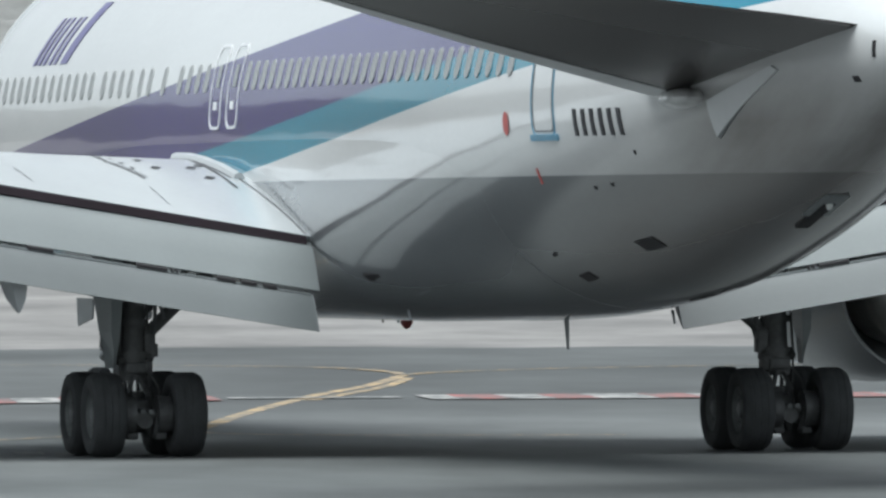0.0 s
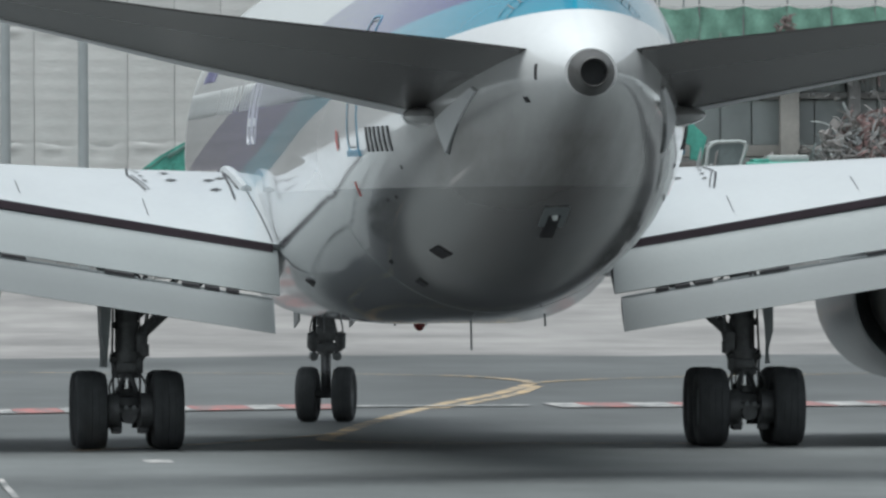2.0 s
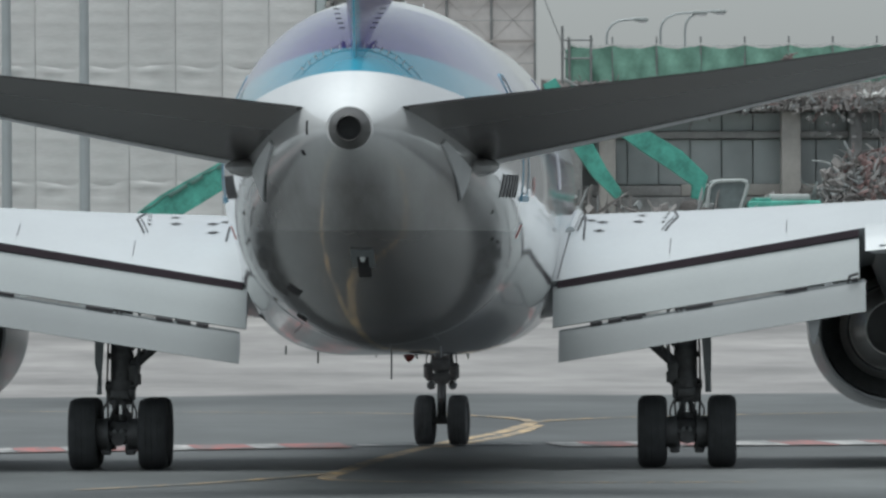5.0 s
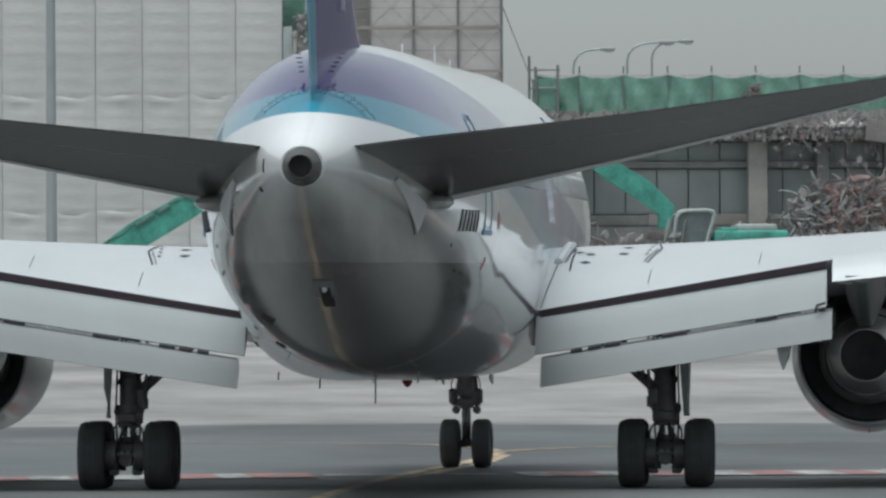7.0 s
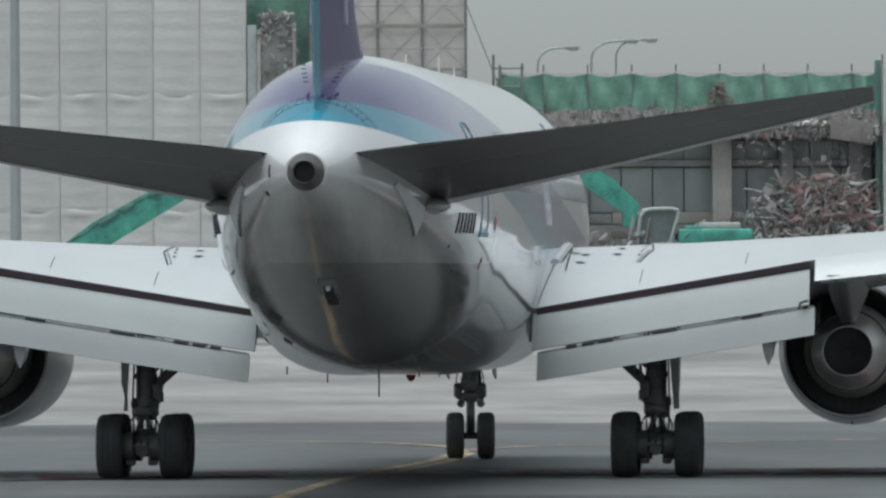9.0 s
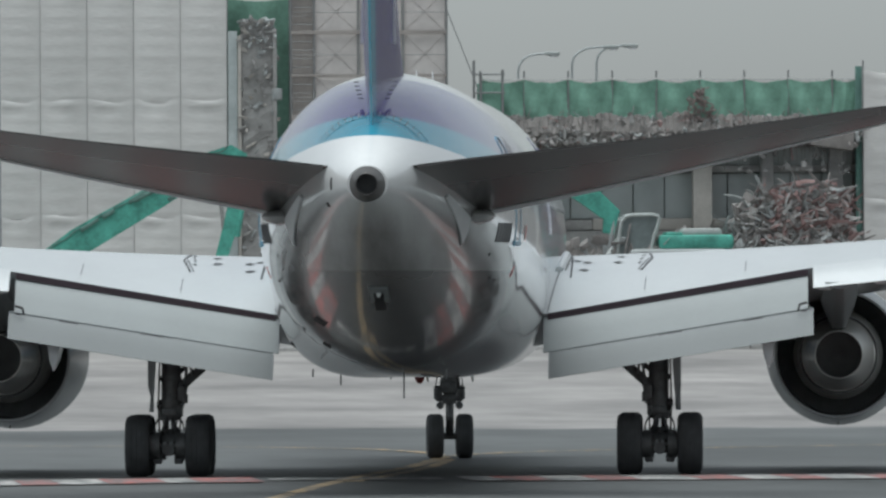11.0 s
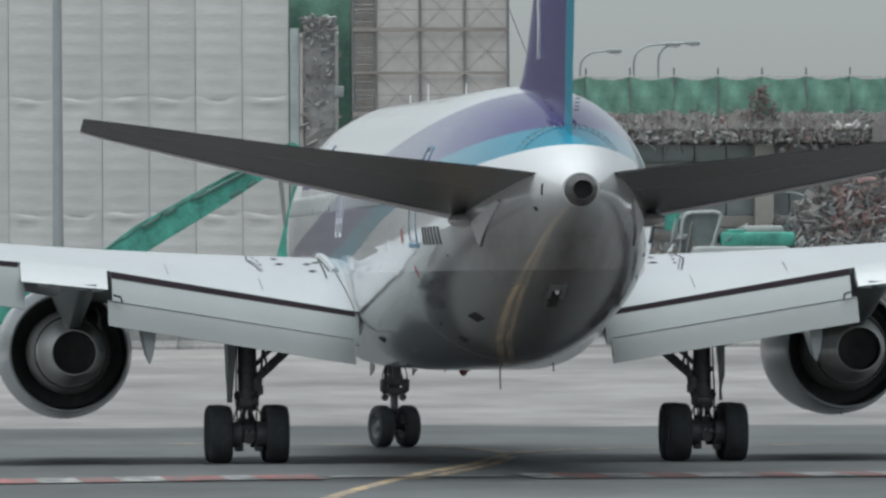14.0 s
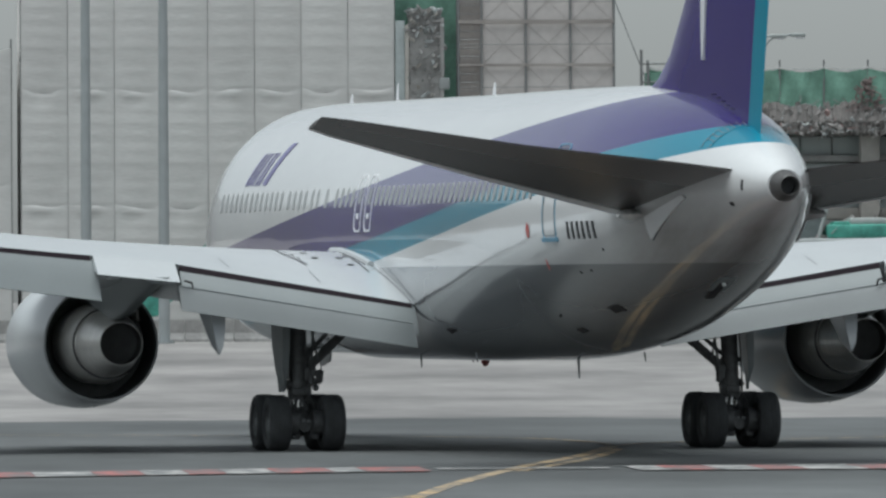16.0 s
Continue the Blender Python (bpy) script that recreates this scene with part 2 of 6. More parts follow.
def patch(quad, off, thick=0.012, cuts=(6, 6), side=-1, bm=None):
    """A thin plate on the fuselage over the quad of (y, z) corners."""
    bm = bm or bmesh.new()
    nu, nv = cuts
    grid = {}
    for layer, o in ((0, off), (1, off - thick)):
        for i in range(nu + 1):
            for j in range(nv + 1):
                u, v = i / nu, j / nv
                y = (quad[0][0] * (1 - u) + quad[1][0] * u) * (1 - v) + (quad[3][0] * (1 - u) + quad[2][0] * u) * v
                z = (quad[0][1] * (1 - u) + quad[1][1] * u) * (1 - v) + (quad[3][1] * (1 - u) + quad[2][1] * u) * v
                grid[layer, i, j] = bm.verts.new(skin(y, z, o, side))
    for i in range(nu):
        for j in range(nv):
            bm.faces.new([grid[0, i, j], grid[0, i + 1, j], grid[0, i + 1, j + 1], grid[0, i, j + 1]])
    rim = [(i, 0) for i in range(nu)] + [(nu, j) for j in range(nv)] + [(i, nv) for i in range(nu, 0, -1)] + [(0, j) for j in range(nv, 0, -1)]
    for a, b in zip(rim, rim[1:] + rim[:1]):
        bm.faces.new([grid[(0, *a)], grid[(0, *b)], grid[(1, *b)], grid[(1, *a)]])
    return bm


def ring_patch(y0, y1, z0, z1, w, off, side=-1, corner=0.1, bm=None):
    """A rounded rectangular outline on the fuselage."""
    bm = bm or bmesh.new()
    def path(d):
        pts, r = [], max(corner - d, 0.02)
        for cy, cz, a0 in ((y1 - d - r, z1 - d - r, 0), (y0 + d + r, z1 - d - r, 90), (y0 + d + r, z0 + d + r, 180), (y1 - d - r, z0 + d + r, 270)):
            for k in range(5):
                a = radians(a0 + 22.5 * k)
                pts.append((cy + r * math.cos(a), cz + r * math.sin(a)))
        out = []
        for i, p in enumerate(pts):
            q = pts[(i + 1) % len(pts)]
            n = max(1, int(math.hypot(q[0] - p[0], q[1] - p[1]) / 0.15)) if i % 5 == 4 else 1
            for k in range(n):
                out.append((p[0] + (q[0] - p[0]) * k / n, p[1] + (q[1] - p[1]) * k / n))
        return out
    a = path(0)
    cy, cz = (y0 + y1) / 2, (z0 + z1) / 2
    b = [(cy + (p[0] - cy) * (1 - 2 * w / (y1 - y0)), cz + (p[1] - cz) * (1 - 2 * w / (z1 - z0))) for p in a]
    vo = [bm.verts.new(skin(*p, off, side)) for p in a]
    vi = [bm.verts.new(skin(*p, off, side)) for p in b]
    wo = [bm.verts.new(skin(*p, off - 0.012, side)) for p in a]
    wi = [bm.verts.new(skin(*p, off - 0.012, side)) for p in b]
    for i in range(len(a)):
        j = (i + 1) % len(a)
        bm.faces.new((vo[i], vo[j], vi[j], vi[i]))
        bm.faces.new((vo[j], vo[i], wo[i], wo[j]))
        bm.faces.new((vi[i], vi[j], wi[j], wi[i]))
    return bm


plane = tagged(new("airliner"), "white twin-engine airliner with indigo and light blue stripes, flaps lowered, taxiing", "airplane")


def build_fuselage():
    rings = []
    ys = list(np.linspace(27.9, 20, 14)) + list(np.linspace(19, -7, 27)) + list(np.linspace(-7.5, -24.35, 46))
    for y in ys:
        hw, top, bot, mid = hull(y)
        ring = []
        for i in range(72):
            a = 2 * math.pi * i / 72
            c, s = math.cos(a), math.sin(a)
            ring.append((hw * c, y, mid + (top - mid if s > 0 else mid - bot) * s))
        rings.append(ring)
    part("fuselage", loft(rings), M_LIVERY, plane)
    # bare-metal exhaust at the tip of the tail
    bm = turned([(0.35, 0.345), (0, 0.315), (-0.15, 0.28), (-0.34, 0.222), (-0.46, 0.19), (-0.475, 0.18), (-0.46, 0.17), (-0.4, 0.168)], 36)
    ob = part("tail_exhaust", bm, M_TAILP, plane, "bare metal exhaust ring of the tail cone", at=pose(0, -24.3, 5.255))
    part("dark_pipe", turned([(-0.41, 0.167), (-0.12, 0.16), (-0.1, 0.0)], 24), M_SOOT, ob)


def build_fairing():
    def swell(y):
        """How far the fairing stands out from the round body."""
        front = max(0.0, min(1.0, (14 - y) / 5))
        rear = max(0.0, min(1.0, (y + 10.5) / 9))
        ease = lambda u: u * u * (3 - 2 * u)
        return ease(front) * ease(rear)

    rings = []
    for y in np.linspace(14, -10.5, 64):
        hw, top, bot, mid = hull(y)
        ring = []
        for i in range(49):
            a = math.pi * i / 48
            c, s = math.cos(a), math.sin(a)
            b = min(a, math.pi - a)
            d = swell(y) * (0.46 * math.sin(2 * b) ** 2 + 0.05 * s) + 0.004 - 0.03 * (1 - s) ** 4
            n = Vector((c / hw, s / (mid - bot))).normalized()
            ring.append((hw * c + d * n.x, y, mid - (mid - bot) * s - d * n.y))
        ring += [(-hw * 0.5, y, mid + 0.3), (hw * 0.5, y, mid + 0.3)]
        rings.append(ring)
    part("wing_fairing", loft(rings), M_LIVERY, plane, "smooth grey wing-to-body fairing")


# |x|, leading edge y and z, rear edge y and z, crest height, underside depth
WING = [(1.6, 11.3, 3.25, -1.7, 2.90, 4.12, 2.45), (2.5, 10.6, 3.3, -1.7, 3.05, 4.16, 2.55), (5.0, 8.9, 3.58, -1.7, 3.47, 4.24, 2.95), (7.5, 7.2, 3.8, -1.7, 3.89, 4.35, 3.3),
        (9.3, 6.0, 3.95, -1.8, 4.08, 4.46, 3.55), (12, 4.1, 4.2, -2.5, 4.3, 4.68, 3.85), (17, 0.7, 4.7, -3.9, 4.8, 5.1, 4.45), (22.5, -3.1, 5.3, -5.6, 5.35, 5.52, 5.15), (23.7, -4.4, 5.43, -6.2, 5.45, 5.5, 5.38)]


def wing_at(x):
    for a, b in zip(WING, WING[1:]):
        if x <= b[0]:
            u = (x - a[0]) / (b[0] - a[0])
            return [a[k] + (b[k] - a[k]) * u for k in range(1, 7)]
    return list(WING[-1][1:])


def wing_top(x, y):
    yl, zl, yt, zt, crest, low = wing_at(abs(x))
    u = (yl - y) / (yl - yt)
    base = zl + (zt - zl) * u
    hump = crest - (zl + (zt - zl) * 0.45)
    return base + hump * math.sin(math.pi * min(1, max(0, u)) ** 0.87) ** 0.9 if 0 < u < 1 else base


def wing_section(x, side):
    yl, zl, yt, zt, crest, low = wing_at(x)
    pts = []
    for k in range(15):
        u = (1 - math.cos(math.pi * k / 14)) / 2
        y = yl + (yt - yl) * u
        pts.append((side * x, y, wing_top(x, y)))
    for k in range(1, 14):
        u = 1 - (1 - math.cos(math.pi * k / 14)) / 2
        y = yl + (yt - yl) * u
        base = zl + (zt - 0.1 - zl) * u
        dip = (zl + (zt - zl) * 0.4) - low
        pts.append((side * x, y, base - dip * math.sin(math.pi * u) ** 0.8))
    return pts


def slab(x0, x1, prof0, prof1, side, n=10, bm=None):
    """A solid between two profiles of (y, z) at the spans x0 and x1."""
    rings = []
    for k in range(n + 1):
        u = k / n
        rings.append([(side * (x0 + (x1 - x0) * u), p[0] + (q[0] - p[0]) * u, p[1] + (q[1] - p[1]) * u) for p, q in zip(prof0, prof1)])
    return loft(rings, True, True, bm)


def flap_profile(y, z, dy, dz, thick):
    """A flap's section: its upper face runs from (y, z) by (dy, dz) to the trailing edge."""
    L = math.hypot(dy, dz)
    ny, nz = -dz / L, dy / L
    if nz > 0:
        ny, nz = -ny, -nz
    pts = []
    for u, b in ((0, 0.0), (0.1, 0.05), (0.3, 0.08), (0.6, 0.06), (1, 0.0)):
        pts.append((y + dy * u - ny * b * thick * 2, z + dz * u - nz * b * thick * 2))
    for u, b in ((1, 0.06), (0.7, 0.5), (0.35, 0.95), (0.1, 0.8), (0, 0.35)):
        pts.append((y + dy * u + ny * b * thick, z + dz * u + nz * b * thick))
    return pts


FLAPS = []  # (object, role)


def build_wing(side):
    xs = [1.6, 2.2, 2.5, 3, 3.5, 4, 4.5, 5, 5.75, 6.5, 7, 7.5, 8, 8.6, 9.3, 10.5, 12, 13.5, 15, 17, 19, 21, 22.5, 23.3, 23.7]
    wing = part("wing", loft([wing_section(x, side) for x in xs]), M_WHITE, plane, "white wing with dark panel markings")

    def edge(x):
        r = wing_at(x)
        return r[2], r[3]

    # dark strip put in for the shaded slit above the flaps
    for name, x0, x1 in (("slit_strip", 2.56, 7.46), ("slit_strip", 9.35, 17)):
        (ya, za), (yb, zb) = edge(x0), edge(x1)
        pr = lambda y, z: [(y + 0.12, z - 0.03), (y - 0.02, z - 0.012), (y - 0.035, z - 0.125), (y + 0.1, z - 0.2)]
        part(name, slab(x0, x1, pr(ya, za), pr(yb, zb), side, 6), M_SLIT, wing)
    # inboard flap in two segments
    (ya, za), (yb, zb) = edge(2.62), edge(7.5)
    a0, b0 = flap_profile(ya + 0.05, za - 0.10, -0.55, -0.67, 0.3), flap_profile(yb + 0.05, zb - 0.12, -0.6, -0.68, 0.28)
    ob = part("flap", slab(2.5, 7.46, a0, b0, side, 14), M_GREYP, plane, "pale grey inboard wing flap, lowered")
    FLAPS.append((ob, "main"))
    a1, b1 = flap_profile(ya - 0.5, za - 0.82, -0.42, -0.51, 0.14), flap_profile(yb - 0.55, zb - 0.84, -0.44, -0.51, 0.13)
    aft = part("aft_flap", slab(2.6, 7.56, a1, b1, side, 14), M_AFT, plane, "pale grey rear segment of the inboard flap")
    FLAPS.append((aft, "aft"))
    pr = lambda y, z: [(y + 0.03, z + 0.012), (y - 0.03, z + 0.006), (y - 0.035, z - 0.018), (y + 0.03, z - 0.02)]
    part("gap_line", slab(2.62, 7.54, pr(ya - 0.5, za - 0.82), pr(yb - 0.55, zb - 0.84), side, 6), M_GREYP, aft, "dark gap above the rear segment")
    # thin grey strip paints in the soft shade at the flap's step
    shade_prof = lambda y, z: [(y + 0.05, z + 0.02), (y - 0.012, z + 0.012), (y - 0.022, z - 0.006), (y + 0.05, z - 0.01)]
    part("step_shade_line", slab(2.52, 7.44, shade_prof(ya - 0.225, za - 0.435), shade_prof(yb - 0.25, zb - 0.46), side, 6), M_RIM, ob, "thin grey strip painted for soft shade across the flap")
    part("end_rib", slab(2.585, 2.6, a1, a1, side, 1), M_LINE, aft, smooth=False)
    part("end_rib", slab(2.485, 2.5, a0, a0, side, 1), M_LINE, ob, smooth=False)
    # solid dark bars paint in the shaded slots between the two segments
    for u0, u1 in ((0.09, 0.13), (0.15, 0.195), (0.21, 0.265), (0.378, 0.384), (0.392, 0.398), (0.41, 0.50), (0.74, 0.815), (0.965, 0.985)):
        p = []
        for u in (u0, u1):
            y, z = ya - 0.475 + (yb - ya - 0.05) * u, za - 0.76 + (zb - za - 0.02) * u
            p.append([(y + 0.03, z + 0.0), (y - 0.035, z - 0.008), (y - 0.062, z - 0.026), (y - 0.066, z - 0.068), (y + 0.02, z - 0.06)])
        part("slot", slab(2.66 + 4.85 * u0, 2.66 + 4.85 * u1, p[0], p[1], side, 1), M_DARK, ob, "dark bar that stands for the shade in a flap slot", smooth=False)
    bm = rod(bmesh.new(), (side * 7.44, yb - 0.62, zb - 0.74), (side * 7.3, yb - 0.66, zb - 0.78), 0.022, 0.022, 8)
    rod(bm, (side * 7.3, yb - 0.66, zb - 0.78), (side * 7.27, yb - 0.68, zb - 0.9), 0.022, 0.016, 8)
    part("end_bracket", bm, M_DARK, aft, "small dark hook at the flap's end")
    # white blocks added where bright background shows between flap and pylon
    bm = box(bmesh.new(), (side * 7.62, yb - 0.3, zb - 0.42), (side * 7.94, yb + 0.4, zb - 0.1), None, 0.06)
    part("bright_gap_block", bm, M_WHITE, wing, "white block added for bright background beside the flap")
    bm = box(bmesh.new(), (side * 8.72, yb - 0.2, zb - 0.32), (side * 8.95, yb + 0.4, zb - 0.02), None, 0.05)
    part("bright_gap_block", bm, M_WHITE, wing, "white block added for bright background beside the pylon")
    # drooped inboard aileron
    (yc, zc), (yd, zd) = edge(7.56), edge(9.3)
    part("aileron", slab(7.56, 9.3, flap_profile(yc + 0.1, zc + 0.04, -0.75, -0.42, 0.2), flap_profile(yd + 0.1, zd + 0.03, -0.75, -0.42, 0.2), side, 4), M_WHITE, plane)
    # outboard flap
    (ye, ze), (yf, zf) = edge(9.3), edge(17)
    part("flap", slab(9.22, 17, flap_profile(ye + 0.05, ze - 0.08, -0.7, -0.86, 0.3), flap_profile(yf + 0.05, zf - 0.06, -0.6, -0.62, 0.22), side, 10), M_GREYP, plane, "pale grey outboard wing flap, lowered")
    # flap track fairings
    for x, drop in ((6.72, 1.0), (11.7, 1.0), (14.6, 0.85)):
        y, z = edge(x)
        sec = []
        for dz, w, y0, y1 in ((-0.55, 0.17, 2.2, -0.3), (-0.95, 0.18, 1.7, -0.45), (-1.25 * drop, 0.15, 1.0, -0.55), (-1.55 * drop, 0.09, 0.4, -0.62), (-1.74 * drop, 0.012, -0.35, -0.55)):
            m = (y0 + y1) / 2
            sec.append([(side * x + a * w, y + (y0 if b > 0 else y1 if b < 0 else m), z + dz) for a, b in ((0, 1), (1, 0), (0.8, -1), (-0.8, -1), (-1, 0))])
        part("flap_track_fairing", loft(sec), M_WHITE, plane, "white pointed flap track fairing")
    # markings of the walkway: dashes and outlines on the upper skin
    def mark(name, x0, y0, x1, y1, w):
        bm, n = bmesh.new(), 6
        d = Vector((x1 - x0, y1 - y0)).normalized()
        off = Vector((-d.y, d.x)) * w / 2
        rows = []
        for k in range(n + 1):
            x, y = x0 + (x1 - x0) * k / n, y0 + (y1 - y0) * k / n
            rows.append([(side * (x + s * off.x), y + s * off.y, wing_top(x + s * off.x, y + s * off.y) + 0.008) for s in (-1, 1)])
        part(name, loft(rows, False, False, bm), M_MARK, wing)
    mark("walkway_line", 4.5, 2.4, 4.3, 0.8, 0.035)
    mark("walkway_line", 4.44, 2.5, 4.24, 0.9, 0.02)
    mark("walkway_line", 4.5, 2.4, 4.42, 4.0, 0.035)
    mark("walkway_line", 2.95, 3.8, 2.95, 0.9, 0.035)
    for k in range(4):
        mark("dash", 4.37 - k * 0.03, 3.7 - 0.6 * k, 4.33 - k * 0.03, 3.55 - 0.6 * k, 0.06)
    for x, y in ((3.95, 3.2), (3.9, 2.2), (3.3, 2.6), (3.25, 1.6), (3.1, 3.0)):
        mark("arrow_mark", x, y, x - 0.11, y - 0.05, 0.26)
    # rib along the joint with the fuselage
    path = [(2.80, 5.6), (2.80, 4.6), (2.79, 3.6), (2.76, 2.7), (2.72, 1.8), (2.68, 0.8), (2.62, -0.4), (2.56, -1.66)]
    bm = bmesh.new()
    for k in range(4):
        (xa, yy), (xb, yz) = path[k], path[k + 1]
        rod(bm, (side * xa, yy, wing_top(xa, yy) + 0.01), (side * xb, yz, wing_top(xb, yz) + 0.01), 0.085, 0.085, 8)
    part("joint_rib", bm, M_WHITE, wing)
    for k in range(4):
        mark("joint_line", path[k][0] + 0.12, path[k][1], path[k + 1][0] + 0.12, path[k + 1][1], 0.03)
    for k in range(4, 7):
        mark("joint_line", path[k][0], path[k][1], path[k + 1][0], path[k + 1][1], 0.02)
    mark("panel_joint", 6.3, 0.2, 6.28, -1.0, 0.012)
    mark("panel_joint", 4.4, 0.0, 4.38, -1.2, 0.012)


def build_stabilizer(side):
    # |x|, leading y z, trailing y z, thickness
    rows = [(0.5, -16.4, 4.66, -23.05, 5.54, 0.62), (0.8, -16.7, 4.70, -23.1, 5.58, 0.60), (1.7, -17.5, 4.82, -23.32, 5.69, 0.52), (3.0, -18.64, 5.07, -23.67, 5.82, 0.45), (5, -20.4, 5.46, -24.2, 6.03, 0.34), (8.6, -23.5, 6.23, -25.15, 6.50, 0.18), (9.05, -23.95, 6.34, -25.27, 6.55, 0.11)]
    rings = []
    for x, yl, zl, yt, zt, th in rows:
        pts = []
        for k in range(11):
            u = (1 - math.cos(math.pi * k / 10)) / 2
            t = th * 0.5 * (2.6 * (math.sqrt(u) - u) + 0.05)
            pts.append((side * x, yl + (yt - yl) * u, zl + (zt - zl) * u + t))
        for k in range(1, 11):
            u = 1 - (1 - math.cos(math.pi * k / 10)) / 2
            t = th * 0.5 * (2.6 * (math.sqrt(u) - u) + 0.05) if k < 10 else 0
            pts.append((side * x, yl + (yt - yl) * u, zl + (zt - zl) * u - 0.84 * t))
        rings.append(pts)
    ob = part("tailplane", loft(rings), M_STAB, plane, "swept tailplane, dark grey for its shaded underside")
    # leading edge wrapped round the section's nose, metal's glint put in as white
    skins = []
    for x, yl, zl, yt, zt, th in rows[2:]:
        ring = []
        for u, g in ((0.07, 1), (0.03, 1), (0.01, 1), (0.0, 0), (0.01, -0.84), (0.03, -0.84), (0.06, -0.84), (0.1, -0.84), (0.17, -0.84)):
            t = th * 0.5 * (2.6 * (math.sqrt(u) - u) + 0.05) + 0.005
            ring.append((side * x, yl + (yt - yl) * u + (0.006 if g == 0 else 0), zl + (zt - zl) * u + g * t))
        skins.append(ring)
    part("leading_edge", loft(skins, False, False), M_OUT, ob, "leading edge strip, white for the glint of bare metal")
    # elevator along the rear edge, a skin just proud of the fixed surface
    skins = []
    for x, yl, zl, yt, zt, th in rows[1:6]:
        low, high = [], []
        for k in range(6):
            u = 0.70 + 0.296 * k / 5
            t = th * 0.5 * (2.6 * (math.sqrt(u) - u) + 0.05) + 0.006
            high.append((side * x, yl + (yt - yl) * u, zl + (zt - zl) * u + t))
            low.append((side * x, yl + (yt - yl) * u, zl + (zt - zl) * u - 0.84 * t))
        skins.append(high + low[::-1])
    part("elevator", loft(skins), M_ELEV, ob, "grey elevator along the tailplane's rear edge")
    # rounded leading-edge blister at the root
    bm = bmesh.new()
    bmesh.ops.create_uvsphere(bm, u_segments=20, v_segments=12, radius=1)
    bmesh.ops.transform(bm, matrix=Matrix.Translation((side * 1.5, -18.0, 4.76)) @ Matrix.Rotation(radians(side * 14), 4, "Z") @ Matrix.Diagonal((0.34, 1.7, 0.17, 1)), verts=bm.verts)
    part("root_blister", bm, M_LIVERY, plane)
    # sealing plate below the root
    part("seal_plate", patch(((-19.45, 4.72), (-21.2, 5.12), (-21.35, 5.06), (-19.38, 4.28)), 0.035, 0.05, (8, 4), side), M_OUT, plane, "white triangular plate under the tailplane root")
    part("plate_edge", patch(((-19.38, 4.28), (-20.3, 4.655), (-20.3, 4.64), (-19.39, 4.25)), 0.016, 0.03, (8, 1), side), M_LINE, plane)


def build_fin():
    rows = [(5.9, -12.9, -22.25, 0.92), (7.2, -13.2, -22.6, 0.92), (7.45, -14.3, -22.68, 0.9), (7.9, -15.35, -22.83, 0.86), (9.0, -16.75, -23.15, 0.78), (12.5, -19.8, -24.18, 0.56), (15.5, -22.4, -25.05, 0.34), (15.85, -23.2, -25.15, 0.2)]
    rings = []
    for z, yl, yt, th in rows:
        pts = []
        for s in (1, -1):
            ks = range(11) if s > 0 else range(1, 10)
            for k in ks:
                u = (1 - math.cos(math.pi * k / 10)) / 2
                u = u if s > 0 else 1 - u
                t = th * 0.5 * (2.4 * (math.sqrt(u) - u) + 0.10 * (1 - u) + 0.03)
                pts.append((s * t, yl + (yt - yl) * u, z))
        rings.append(pts)
    fin = part("fin", loft(rings), M_FIN, plane, "indigo tail fin with light blue trailing edge")
    # white slash of the tail emblem, drawn as a plain shape
    for side in (-1, 1):
        bm = bmesh.new()
        pts = []
        for z, yf, yb, t in ((7.75, -18.78, -18.86, 0.262), (8.4, -18.62, -18.95, 0.238), (9.4, -18.75, -19.2, 0.268), (10.4, -19.1, -19.6, 0.248)):
            x = side * (t + 0.05)
            pts.append([(x, yf, z), (x, yb, z), (x - side * 0.12, yb, z), (x - side * 0.12, yf, z)])
        part("emblem_slash", loft(pts, True, True, bm), M_OUT, fin, "white plain slash")
    # rudder hinge fittings at the base
    for k in range(5):
        for s in (-1, 1):
            x, y, z = s * (0.345 - 0.03 * k), -20.0 - 0.25 * k, 7.06 - 0.075 * k
            part("hinge_fitting", box(bmesh.new(), (x - 0.045, y - 0.03, z - 0.008), (x + 0.045, y + 0.03, z + 0.008), None, 0.005), M_MARK, fin)


